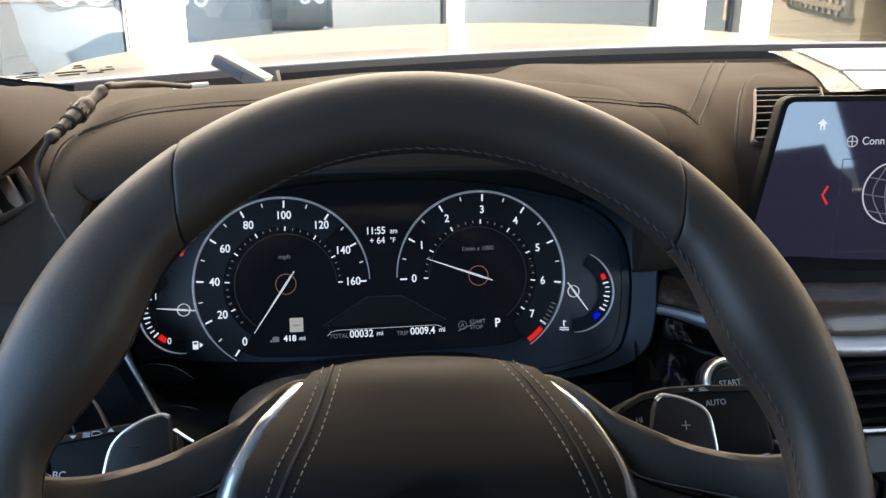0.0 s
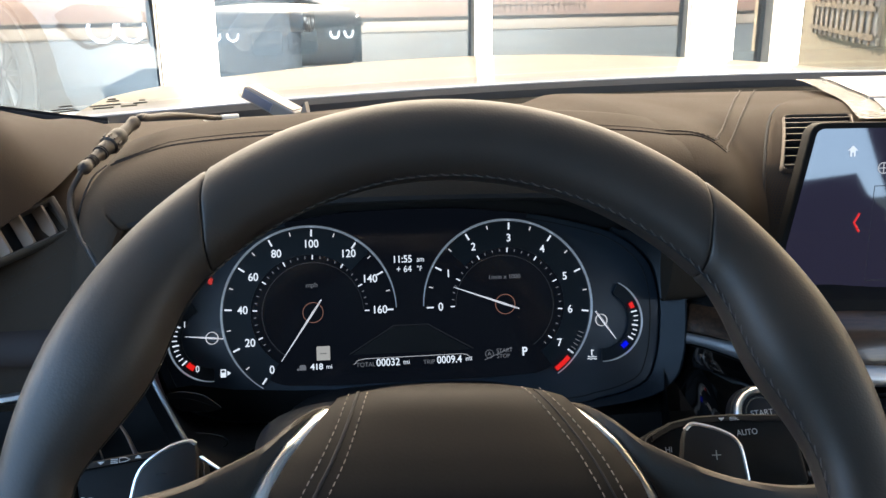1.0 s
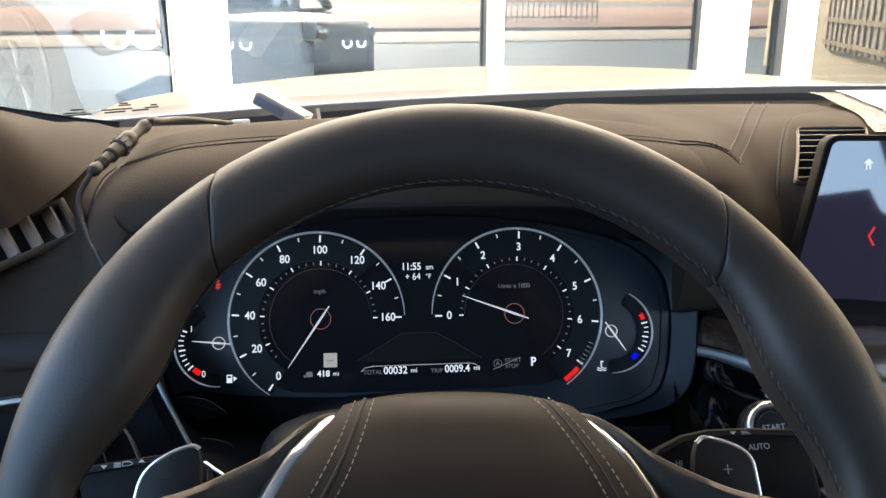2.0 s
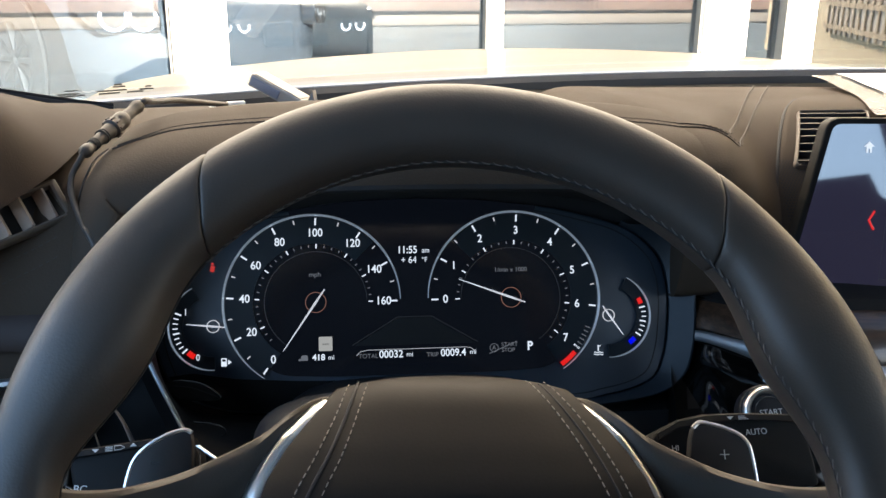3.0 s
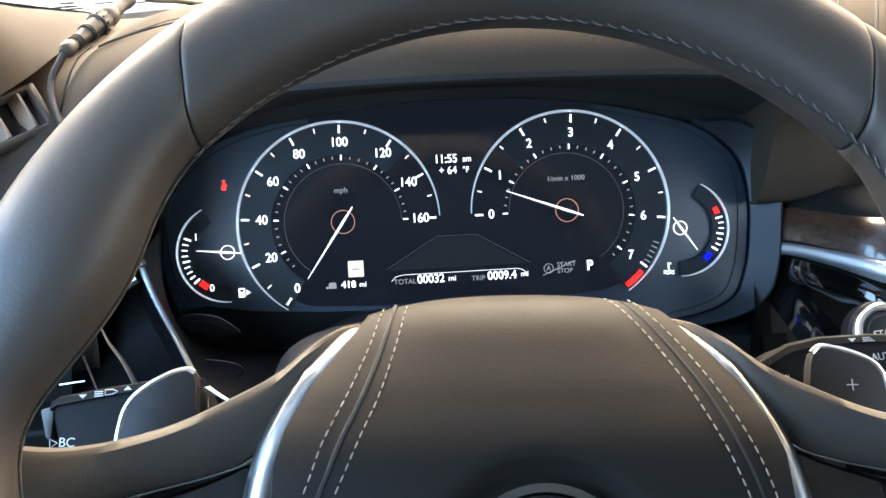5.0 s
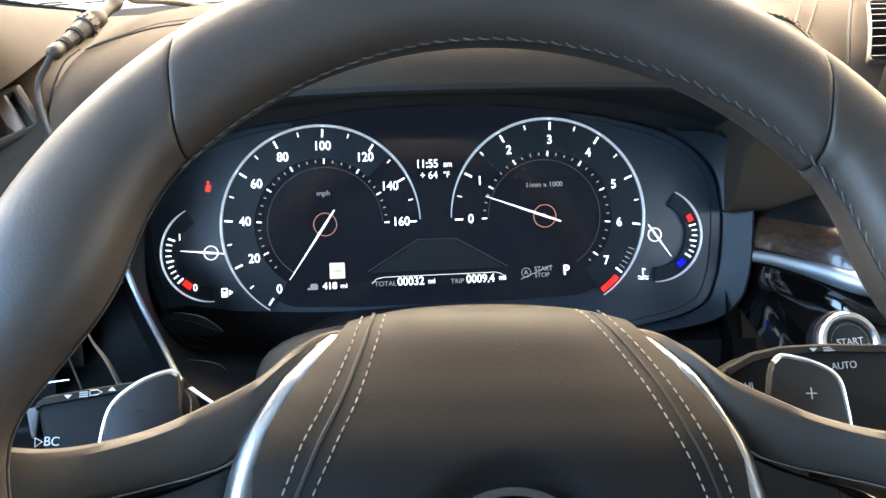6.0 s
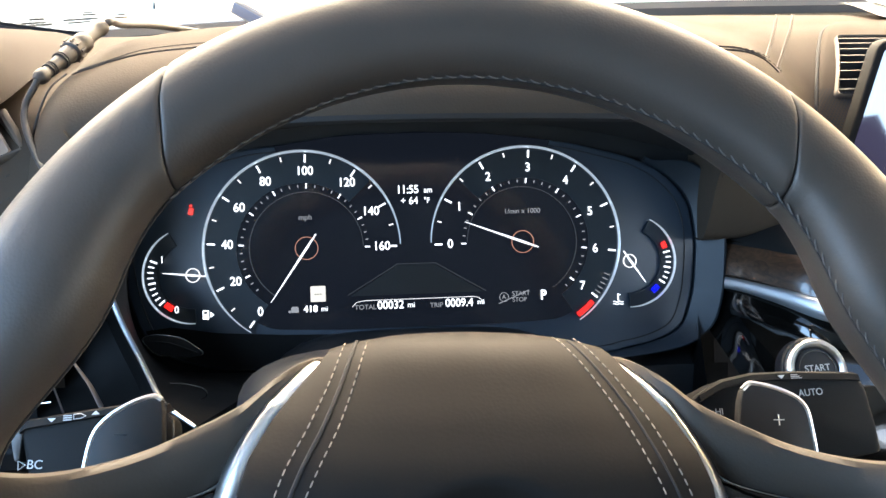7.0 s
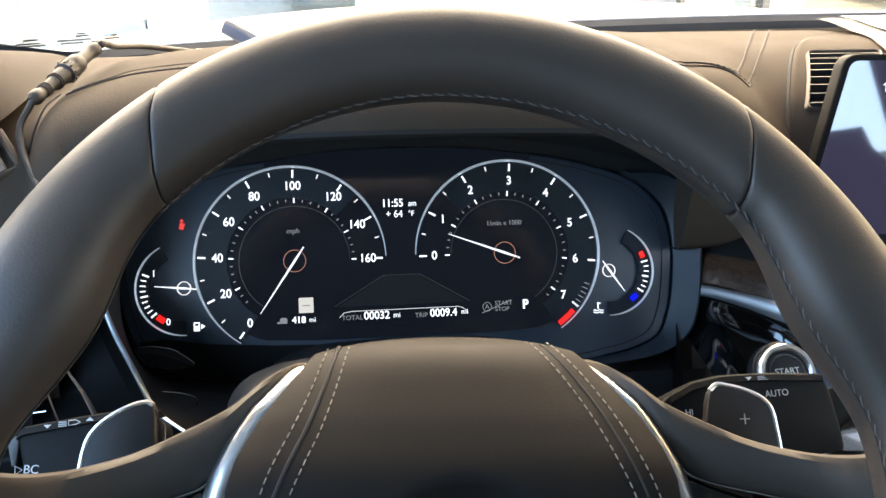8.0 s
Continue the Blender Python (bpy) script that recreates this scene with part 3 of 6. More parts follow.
def cowl_drop(y):
    return 0.047 * smooth(0.69, 0.93, y) - 0.005 * smooth(0.63, 0.68, y) * (1 - smooth(0.70, 0.80, y))


def cowl_top(x, y):
    pts = sorted((p.x, p.z) for p in ARCHS)
    return table(pts, x) - cowl_drop(y)


INWARD = [Vector((b.z - a.z, 0, a.x - b.x)).normalized() for a, b in zip([ARCHS[0]] + ARCHS[:-1], ARCHS[1:] + [ARCHS[-1]])]


SPAN = sum(1 for p in ARCHS if p.x <= 0.201)


def cowl_rings(sections, first=0, last=SPAN, lean=0.28):
    return [[(p.x + n.x * inset, y - lean * (0.9875 - p.z) * smooth(0.66, 0.60, y), p.z + n.z * inset - drop - cowl_drop(y)) for p, n in zip(ARCHS[first:last], INWARD[first:last])] for y, inset, drop in sections]


FOOT = sum(1 for p in ARCHS if p.x <= -0.19)
LIP = ((0.600, 0.040, 0), (0.580, 0.0395, 0), (0.5665, 0.0385, 0), (0.5635, 0.036, 0), (0.5635, 0.033, 0))
part("visor_lip", loft(cowl_rings(LIP, FOOT - 1), closed=False), MATT, dashboard, "matt black lip of the instrument hood")
part("visor_foot", loft(cowl_rings(LIP, 0, FOOT), closed=False), HOODLEATHER, dashboard, "leather end of the hood's lip")
part("hood_cheek", loft([[dash_point(0.2, k / 40), Vector((0.2, 0.70, dash_point(0.2, k / 40).z))] for k in range(20)], closed=False), HOODLEATHER, dashboard, "inner side of the hood")
part("cluster_cowl", loft(cowl_rings([(y, inset, 0) for y, inset in ((0.5635, 0.0335), (0.5645, 0.029), (0.5675, 0.0235), (0.572, 0.0182), (0.578, 0.0135), (0.585, 0.0095), (0.594, 0.0060), (0.604, 0.0034), (0.615, 0.0015), (0.626, 0.0004), (0.636, 0), (0.66, 0), (0.69, 0), (0.72, 0), (0.78, 0), (0.84, 0), (0.90, 0), (0.96, 0), (1.02, 0), (1.08, 0))]), closed=False), HOODLEATHER, dashboard, "domed leather hood over the instruments")
part("cowl_lining", loft(cowl_rings(((0.598, 0.040, 0), (0.63, 0.040, 0.001), (0.70, 0.040, 0.002))), closed=False), MATT, dashboard, "matt black inside of the hood")


def stitches(name, path, length, gap, radius, mat, parent, label="", up=(0, 0, 1)):
    """Short thread bars along a path, one joined row."""
    bm = bmesh.new()
    p = [Vector(q) for q in path]
    d = [0.0]
    for a, b in zip(p, p[1:]):
        d.append(d[-1] + (b - a).length)

    def at(s):
        i = min(len(p) - 2, max(0, int(np.searchsorted(d, s)) - 1))
        return p[i].lerp(p[i + 1], (s - d[i]) / max(1e-9, d[i + 1] - d[i]))
    s = 0.0
    while s + length < d[-1]:
        a, b = at(s), at(s + length)
        add_tube(bm, [a, a.lerp(b, 0.25), a.lerp(b, 0.75), b], lambda t: radius * (0.55 if t in (0.0, 1.0) else 1.0), 5, 1.0, up)
        s += length + gap
    return part(name, bm, mat, parent, label, clean=False)


def dash_z(x, y):
    pts = [dash_point(x, 0.45 + 0.55 * k / 60) for k in range(61)]
    return table([(p.y, p.z) for p in pts], y)


def ridge_z(x, y):
    return cowl_top(x, y) if x < 0.2 else dash_z(x, y)


for off in (0.0, 0.012):
    path = []
    for i in range(61):
        x = -0.204 + 0.404 * i / 60
        y = 0.632 + off - 0.024 * smooth(-0.165, -0.208, x)
        path.append(Vector((x, y, ridge_z(x, y) + 0.0002)))
    part("seam", tube(path, 0.0005, 5), SEAM, dashboard)
    stitches("stitching", [q + Vector((0, 0.0024, 0.0002)) for q in path], 0.0028, 0.0016, 0.00028, DARKTHREAD, dashboard)
side = [(-0.2040, 0.600, 0.9735), (-0.2115, 0.594, 0.9675), (-0.2165, 0.588, 0.958), (-0.2210, 0.582, 0.944), (-0.2235, 0.577, 0.926)]
part("seam", tube(smooth_path(side, 6), 0.0006, 5), SEAM, dashboard)


for pts in ([(0.198, 0.644), (0.213, 0.6425), (0.226, 0.6405), (0.2365, 0.6425), (0.246, 0.657), (0.260, 0.688), (0.318, 0.80), (0.368, 0.90), (0.405, 0.972), (0.447, 1.06)],
            [(0.198, 0.632), (0.218, 0.631), (0.2345, 0.6305), (0.2440, 0.634), (0.2525, 0.651), (0.270, 0.688), (0.332, 0.80), (0.384, 0.90), (0.422, 0.972), (0.466, 1.06)]):
    path = smooth_path([(x, y, 0) for x, y in pts], 8)
    heights = [dash_z(p.x, p.y) for p in path]
    path = [(p.x, p.y, max(heights[k], sum(heights[max(0, k - 2):k + 3]) / len(heights[max(0, k - 2):k + 3])) + 0.0004) for k, p in enumerate(path)]
    part("seam", tube(path, 0.0005, 5), SEAM, dashboard)
    stitches("stitching", [Vector(q) + Vector((0.0018, -0.001, 0.0003)) for q in path], 0.0028, 0.0016, 0.00026, DARKTHREAD, dashboard)
for dz in (0, 0.012):
    path = smooth_path([(-0.34, 0.556, 0.878 - dz), (-0.29, 0.560, 0.897 - dz), (-0.265, 0.562, 0.908 - dz), (-0.247, 0.564, 0.916 - dz), (-0.231, 0.567, 0.924 - dz)], 6)
    path = [Vector((p.x, p.y - 0.0015 - (0.004 if dz else 0), p.z)) for p in path]
    stitches("stitching", path, 0.003, 0.002, 0.0003, DARKTHREAD, dashboard)

# the raised vent panel and the punched sound grille beside the screen
VP = [(0.2868, 0.642), (0.2905, 0.657), (0.2975, 0.675), (0.311, 0.7042), (0.3315, 0.7445), (0.3623, 0.798), (0.4, 0.85), (0.44, 0.872), (0.49, 0.878)]
vp = smooth_path([(x, y, 0) for x, y in VP], 10)
part("vent_panel", punched(loft([[(p.x + a, p.y, right_z(p.y) + b) for a, b in [(0, -0.004), (0.001, 0.0024)] + [(0.0035 + 0.003 * i, 0.0036) for i in range(40)] + [(0.22, 0.0036)]] for p in vp], closed=False)), LEATHER, dashboard, "raised leather panel round the centre vent")
part("panel_groove", tube([(p.x - 0.0006, p.y, right_z(p.y) + 0.0008) for p in vp], 0.0014, 6), MATT, dashboard)

bm = bmesh.new()
for j in range(26):
    y = 0.6445 + 0.036 * j / 25
    z = right_z(y)
    for i in range(34):
        x = 0.2945 + 0.0027 * i + (0.00135 if j % 2 else 0)
        if x > 0.37 or y > 0.681:
            continue
        x0 = 0.2935 if y < 0.668 else mix(0.2935, 0.3, (y - 0.668) / 0.02)
        if x < x0 + 0.002:
            continue
        n = Vector((0, -(right_z(y + 0.003) - right_z(y - 0.003)), 0.006)).normalized()
        c = Vector((x, y, z + 0.0037)) + n * 0.0003
        u = Vector((1, 0, 0))
        v = n.cross(u)
        bm.faces.new([bm.verts.new(c + u * 0.00085 * math.cos(q) + v * 0.00085 * math.sin(q)) for q in (math.pi / 3 * k for k in range(6))])
tagged(part("sound_grille", bm, MATT, dashboard, "fine punched holes", clean=False), kind="stuff")


def air_vent(name, m, wide, high, depth, slats, upright, label, lean=0.0, bow=0.0):
    """A framed air vent in its own plane: a dark box with slats."""
    v = thing(name, m, label, "air vent")
    n = 8
    o = rounded([(-wide / 2, -high / 2), (wide / 2, -high / 2)] + [(wide / 2 + lean * k / n, high * (k / n - 0.5)) for k in range(1, n)] + [(wide / 2 + lean, high / 2), (-wide / 2 + lean, high / 2)] + [(-wide / 2 + lean * k / n, high * (k / n - 0.5)) for k in range(n - 1, 0, -1)], 0.006, 4)
    c = centre(o)
    rings = []
    for s, z in ((1.0, -depth), (1.0, 0.0004), (1.008, 0.0016), (1.035, 0.0021), (1.07, 0.0012), (1.095, -0.001), (1.10, -0.006)):
        rings.append([(c.x + (p.x - c.x) * s, c.y + (p.y - c.y) * (1 + (s - 1) * wide / high * 0.7), z + bow * (1 - (2 * p.y / high) ** 2)) for p in o])
    part("frame", loft(rings, caps=False), VENTRIM, v, "rounded frame")
    part("back", slab(o, -depth - 0.001, -depth), MATT, v)
    for i in range(slats):
        t = (i + 0.5) / slats
        if upright:
            x = mix(-wide / 2, wide / 2, t)
            part("slat", shifted(box(-0.0012, -high / 2, -0.005, 0.0012, high / 2, 0.004, 0.0004), pose(x, 0, -0.001, 0, 40, 0)), TAN, v)
        else:
            y = mix(-high / 2, high / 2, t)
            part("slat", shifted(box(-wide / 2, -0.0012, -0.0045, wide / 2, 0.0012, 0.0015, 0.0004), pose(lean * t, y, -0.0005 + bow * (1 - (2 * y / high) ** 2), -20, 0, 0)), PLASTIC, v)
    return v


TAN = material("warm_slat_plastic", (0.28, 0.21, 0.165), 0.5, stain=0.1)
air_vent("centre_air_vent", pose(0.3440, 0.7150, 0.9553, 21.3), 0.062, 0.0868, 0.014, 8, False, "black slatted centre air vent in a leather frame", 0.038, 0.0045)
vx = Vector((0.78, 0.56, 0.24)).normalized()
vn = Vector((0.42, -0.72, 0.55))
vn = (vn - vx * vn.dot(vx)).normalized()
vm = Matrix((vx, vn.cross(vx), vn)).transposed().to_4x4()
vm.translation = (-0.282, 0.548, 0.929)
air_vent("side_air_vent", vm, 0.12, 0.021, 0.006, 8, True, "side air vent with upright tan vanes")

# the corner trim between door, pillar and dashboard
PILLAR_FOOT = [[(-0.255, 0.545, 0.9475), (-0.29, 0.55, 1.0), (-0.46, 0.50, 1.05), (-0.46, 0.46, 0.94)],
               [(-0.236, 0.585, 0.9605), (-0.275, 0.60, 1.006), (-0.45, 0.60, 1.04), (-0.45, 0.6, 0.92)],
               [(-0.234, 0.65, 0.968), (-0.30, 0.70, 0.993), (-0.45, 0.70, 1.02), (-0.45, 0.7, 0.90)],
               [(-0.24, 0.75, 0.968), (-0.33, 0.80, 0.980), (-0.45, 0.8, 1.0), (-0.45, 0.8, 0.90)],
               [(-0.275, 0.87, 0.962), (-0.335, 0.88, 0.966), (-0.45, 0.9, 0.985), (-0.45, 0.9, 0.90)],
               [(-0.33, 0.96, 0.950), (-0.36, 0.97, 0.955), (-0.45, 0.98, 0.96), (-0.45, 0.98, 0.90)]]
columns = [smooth_path([r[k] for r in PILLAR_FOOT], 6) for k in range(4)]
bm = loft([[a, a.lerp(b, 0.3) + Vector((0, 0, 0.003)), a.lerp(b, 0.65) + Vector((0, 0, 0.003)), b, b.lerp(c, 0.5) + Vector((0, 0, 0.003)), c, d] for a, b, c, d in zip(*columns)])
tagged(part("pillar_base", bm, TRIM_TAN, sharp=80), "smooth brown-grey trim at the foot of the pillar", "pillar trim", kind="structure")

# wood band, chrome strip and gloss panel to the right of the column
band = smooth_path([(0.205, 0.640, 0.812), (0.216, 0.614, 0.823), (0.232, 0.582, 0.828), (0.252, 0.553, 0.829), (0.29, 0.543, 0.823), (0.34, 0.543, 0.817), (0.42, 0.55, 0.814), (0.6, 0.57, 0.812)], 8)
wood = thing("wood_trim", pose(0, 0, 0), "polished dark brown wood band across the dashboard", "trim")


def tall(x):
    return mix(0.5, 1.0, smooth(0.21, 0.33, x))


part("band", loft([[(p.x, p.y + 0.004, p.z + 0.002), (p.x, p.y - 0.003, p.z + 0.005), (p.x, p.y + 0.0, p.z + 0.020 * tall(p.x)), (p.x, p.y + 0.010, p.z + 0.032 * tall(p.x)), (p.x, p.y + 0.022, p.z + 0.038 * tall(p.x)), (p.x, p.y + 0.075, p.z + 0.040 * tall(p.x))] for p in band], closed=False), WOOD, wood)
part("edge_line", tube([(p.x, p.y + 0.028, p.z + 0.0395 * tall(p.x)) for p in band if p.x > 0.2], 0.0011, 6), DARKCHROME, wood, "thin dark chrome line")
part("gloss_ledge", loft([[(p.x, p.y + 0.024, p.z + 0.0385 * tall(p.x)), (p.x, p.y + 0.03, p.z + 0.045 * tall(p.x)), (p.x, p.y + 0.07, p.z + 0.048 * tall(p.x))] for p in band], closed=False), STALK, wood, "black ledge")
strip = thing("chrome_strip", pose(0, 0, 0), "curved satin chrome strip under the wood band", "trim")
part("bar", loft([[(p.x, p.y - 0.005 + 0.0105 * mix(0.55, 1, smooth(0.215, 0.26, p.x)) * math.cos(2 * math.pi * k / 14), p.z - 0.0005 + 0.0072 * mix(0.55, 1, smooth(0.215, 0.26, p.x)) * math.sin(2 * math.pi * k / 14)) for k in range(14)] for p in band]), SATIN, strip)

panel = thing("gloss_panel", pose(0, 0, 0), "piano-black lower dashboard panel beside the column", "panel")
part("upper_facing", loft([[(p.x, p.y + 0.004, p.z - 0.006), (p.x, p.y - 0.004, p.z - 0.010), (p.x, p.y - 0.012, p.z - 0.016), (p.x, p.y - 0.014, p.z - 0.022)] for p in band if p.x < 0.285], closed=False), PIANO, panel)
part("facing", loft([[(p.x, p.y - 0.010, p.z - 0.020), (p.x, mix(p.y, 0.52, 0.5) - 0.018, p.z - 0.028), (p.x, 0.503, p.z - 0.037), (p.x, 0.486, p.z - 0.065), (p.x, 0.478, p.z - 0.10), (p.x, 0.47, 0.62)] for p in band if p.x < 0.285], closed=False), PIANO, panel)
part("inner_cheek", loft([[(0.205, 0.64, z - 0.01), (0.195, 0.60, z - 0.035), (0.185, 0.55, z - 0.06), (0.178, 0.50, z - 0.08)] for z in (0.83, 0.80, 0.74, 0.62)], closed=False), INKY, panel)

centre_stack = thing("centre_stack", pose(0, 0, 0), "black centre stack with slatted vents and chrome lines", "console")
part("facing", loft([[(x, 0.56, 0.812), (x, 0.535, 0.805), (x, 0.53, 0.76), (x, 0.515, 0.735), (x, 0.5, 0.7), (x, 0.48, 0.62)] for x in (0.285, 0.32, 0.4, 0.6)], closed=False), PIANO, centre_stack)
for i in range(4):
    z = 0.800 - 0.0115 * i
    part("slat", box(0.30, 0.519, z - 0.0016, 0.6, 0.534, z + 0.0016, 0.0006), PLASTIC, centre_stack, "black vent slat")
for x in (0.322, 0.39, 0.46):
    part("divider", box(x, 0.524, 0.757, x + 0.0025, 0.536, 0.806), PLASTIC, centre_stack)
part("chrome_line", tube([(0.296, 0.52, 0.757), (0.4, 0.521, 0.755), (0.6, 0.53, 0.753)], 0.0026, 8), CHROME, centre_stack, "satin chrome line")
for i in range(5):
    part("button", box(0.318 + 0.034 * i, 0.497, 0.712, 0.348 + 0.034 * i, 0.512, 0.726, 0.002), PLASTIC, centre_stack)
    part("button_mark", box(0.322 + 0.034 * i, 0.4955, 0.7165, 0.328 + 0.034 * i, 0.4975, 0.7215), WHITE_INK, centre_stack)
part("lower_line", tube([(0.29, 0.489, 0.695), (0.6, 0.489, 0.692)], 0.003, 8), CHROME, centre_stack, "satin chrome line")

# start button
START = pose(0.2165, 0.488, 0.8190, 52, 0, 4) @ Matrix.Diagonal((0.92, 0.92, 0.92, 1))
start = thing("start_button", START, "round black engine start button in a chrome ring", "button")
rings = []
for i in range(48):
    q = 2 * math.pi * i / 48
    rings.append([((0.0172 + 0.0029 * math.cos(a)) * math.cos(q), (0.0172 + 0.0029 * math.cos(a)) * math.sin(q), 0.002 + 0.0036 * math.sin(a)) for a in (2 * math.pi * k / 10 for k in range(10))])
part("ring", loft(rings, loop=True), CHROME, start, "satin chrome ring")
part("bezel", disc(0.0215, -0.008, 0.0008, 0.002), PLASTIC, start)
part("cap", disc(0.0142, 0.0005, 0.0038, 0.0015), PLASTIC, start)
part("cap_ring", ring_mesh(0.0116, 0.0122, 0.0036, 0.0041), DARKCHROME, start)
lettering("print", "START", 0.0058, start, WHITE_INK, 0, 0.001, 0.0042, label="white print START")
lettering("print", "ENGINE", 0.0035, start, WHITE_INK, 0, -0.0048, 0.0042)

# beside the column: gloss panels and thin bright lines
STRIP = smooth_path([(-0.1845, 0.552, 0.862), (-0.172, 0.53, 0.846), (-0.156, 0.502, 0.835), (-0.1385, 0.463, 0.8341), (-0.1308, 0.455, 0.8315), (-0.1195, 0.445, 0.829)], 6)
side_panel = thing("driver_gloss_panel", pose(0, 0, 0), "piano-black panel by the driver's door with thin chrome lines", "panel")
part("facing", loft([[(p.x, p.y, p.z), p + Vector((-0.003, 0.006, -0.006)), p + Vector((-0.012, 0.022, -0.02)), p + Vector((-0.04, 0.03, -0.035)), p + Vector((-0.12, 0.03, -0.04)), p + Vector((-0.26, 0.0, -0.045))] for p in STRIP], closed=False), INKY, side_panel)
part("knee_panel", loft([[(x, 0.53, 0.83), (x, 0.515, 0.80), (x, 0.51, 0.76), (x, 0.50, 0.62)] for x in (-0.45, -0.33, -0.22)], closed=False), INKY, side_panel)
part("lower_wall", loft([[(x, 0.60, 0.765), (x, 0.57, 0.62)] for x in (-0.3, -0.1, 0.1, 0.22)], closed=False), MATT, side_panel)
part("wood_band", loft([[(x, 0.585, 0.880), (x, 0.558, 0.878), (x, 0.548, 0.868), (x, 0.545, 0.854), (x, 0.56, 0.848)] for x in (-0.45, -0.33, -0.25, -0.212)], closed=False), DARKWOOD, side_panel, "dark brown wood")
part("chrome_bar", tube([(-0.45, 0.50, 0.828), (-0.25, 0.535, 0.838), (-0.203, 0.548, 0.843), (-0.187, 0.552, 0.851)], 0.0036, 8), CHROME, side_panel, "satin chrome bar")
part("light_line", tube(smooth_path([(-0.1882, 0.49, 0.849), (-0.1865, 0.491, 0.841), (-0.1815, 0.492, 0.829), (-0.1772, 0.492, 0.815)], 5), lambda u: 0.0009 + 0.0012 * u, 8, 0.5), TAN, side_panel)
part("thin_line", tube([(-0.1999, 0.49, 0.8349), (-0.1963, 0.49, 0.8139)], 0.0005, 6), CHROME, side_panel)
part("thin_line", tube([(-0.2145, 0.49, 0.8194), (-0.2016, 0.49, 0.8207)], 0.0004, 6), CHROME, side_panel)
column_strip = thing("column_strip", pose(0, 0, 0), "slim satin chrome edge beside the instrument housing", "trim")
part("bar", tube(STRIP, lambda u: 0.0017 - 0.0008 * u * u, 10), CHROME, column_strip)
column = thing("steering_column", pose(0, 0, 0), "black plastic steering column shroud", "column")
part("shroud", loft([[(0.075 * c * s, y, z + 0.05 * e * s) for c, e in ((math.copysign(abs(math.cos(q)) ** 0.7, math.cos(q)), math.copysign(abs(math.sin(q)) ** 0.7, math.sin(q))) for q in (2 * math.pi * k / 28 for k in range(28)))] for y, z, s in ((0.62, 0.70, 1.0), (0.52, 0.745, 1.0), (0.44, 0.78, 0.95), (0.385, 0.81, 0.8))]), PLASTIC, column)
part("upper_shroud", loft([[(-0.011 + half * math.copysign(abs(math.cos(q)) ** 0.55, math.cos(q)), y, top - 0.05 + 0.05 * math.copysign(abs(math.sin(q)) ** 0.6, math.sin(q))) for q in (2 * math.pi * k / 40 for k in range(40))] for y, half, top in ((0.425, 0.07, 0.838), (0.435, 0.083, 0.848), (0.45, 0.091, 0.855), (0.48, 0.095, 0.851), (0.52, 0.098, 0.829), (0.56, 0.098, 0.805))]), PADDLE, column, "rounded upper half of the shroud")
part("slot_line", tube(smooth_path([(-0.1422, 0.5, 0.8233), (-0.1326, 0.5, 0.8218), (-0.1249, 0.5, 0.8186), (-0.1244, 0.5, 0.8137), (-0.1316, 0.5, 0.8113)], 5), 0.0003, 5), DARKCHROME, column, "fine edge of a slot in the shroud")


# ---- the instrument cluster ----
CLUSTER = pose(0, 0.63, 0.85, 68)
cluster = thing("instrument_cluster", CLUSTER, "digital instrument cluster with two ringed dials, lit white", "instruments")
R = 0.066
plate = smooth_path([(x, y, 0) for x, y in ((-0.0943, 0.0705), (-0.12, 0.0672), (-0.146, 0.0600), (-0.163, 0.0520), (-0.178, 0.0405), (-0.1915, 0.0235), (-0.1965, 0.0), (-0.1935, -0.025), (-0.188, -0.045), (-0.181, -0.059), (-0.17, -0.0685), (-0.153, -0.0755), (-0.12, -0.081), (0.0, -0.084), (0.12, -0.080), (0.148, -0.0762), (0.1685, -0.0718), (0.185, -0.0635), (0.1925, -0.048), (0.1963, -0.03), (0.1984, 0.0), (0.1935, 0.026), (0.179, 0.0435), (0.16, 0.055), (0.13, 0.064), (0.1, 0.0705), (0.05, 0.0765), (0.0, 0.078), (-0.05, 0.0765), (-0.0943, 0.0705))], 4)[:-1]
part("plate", slab([(p.x, p.y) for p in plate], -0.012, -0.0035, 0.002), BLUE_PLASTIC, cluster, "blue-grey satin face plate")
part("plate_line", tube([(p.x * 0.962, p.y * 0.945, -0.0035) for p in plate], 0.0005, 5, loop=True), MATT, cluster)
# Black sheet added to darken the lower left of the plate
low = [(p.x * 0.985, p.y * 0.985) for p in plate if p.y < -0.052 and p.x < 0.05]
part("lower_plate", slab(low + [(0.05, -0.060), (-0.02, -0.060), (-0.09, -0.058), (-0.135, -0.055), (-0.165, -0.050)], -0.0034, -0.0027), INKY, cluster, "thin black sheet on the lower left of the face plate")
# Black sheet added to hide the plate under the hood lining
part("brow", slab([(-0.094, 0.0700), (-0.05, 0.0762), (0.0, 0.0777), (0.05, 0.0762), (0.096, 0.0706), (0.088, 0.05), (-0.088, 0.05)], -0.0034, -0.0027), DISPLAY, cluster, "thin black sheet above the dials")
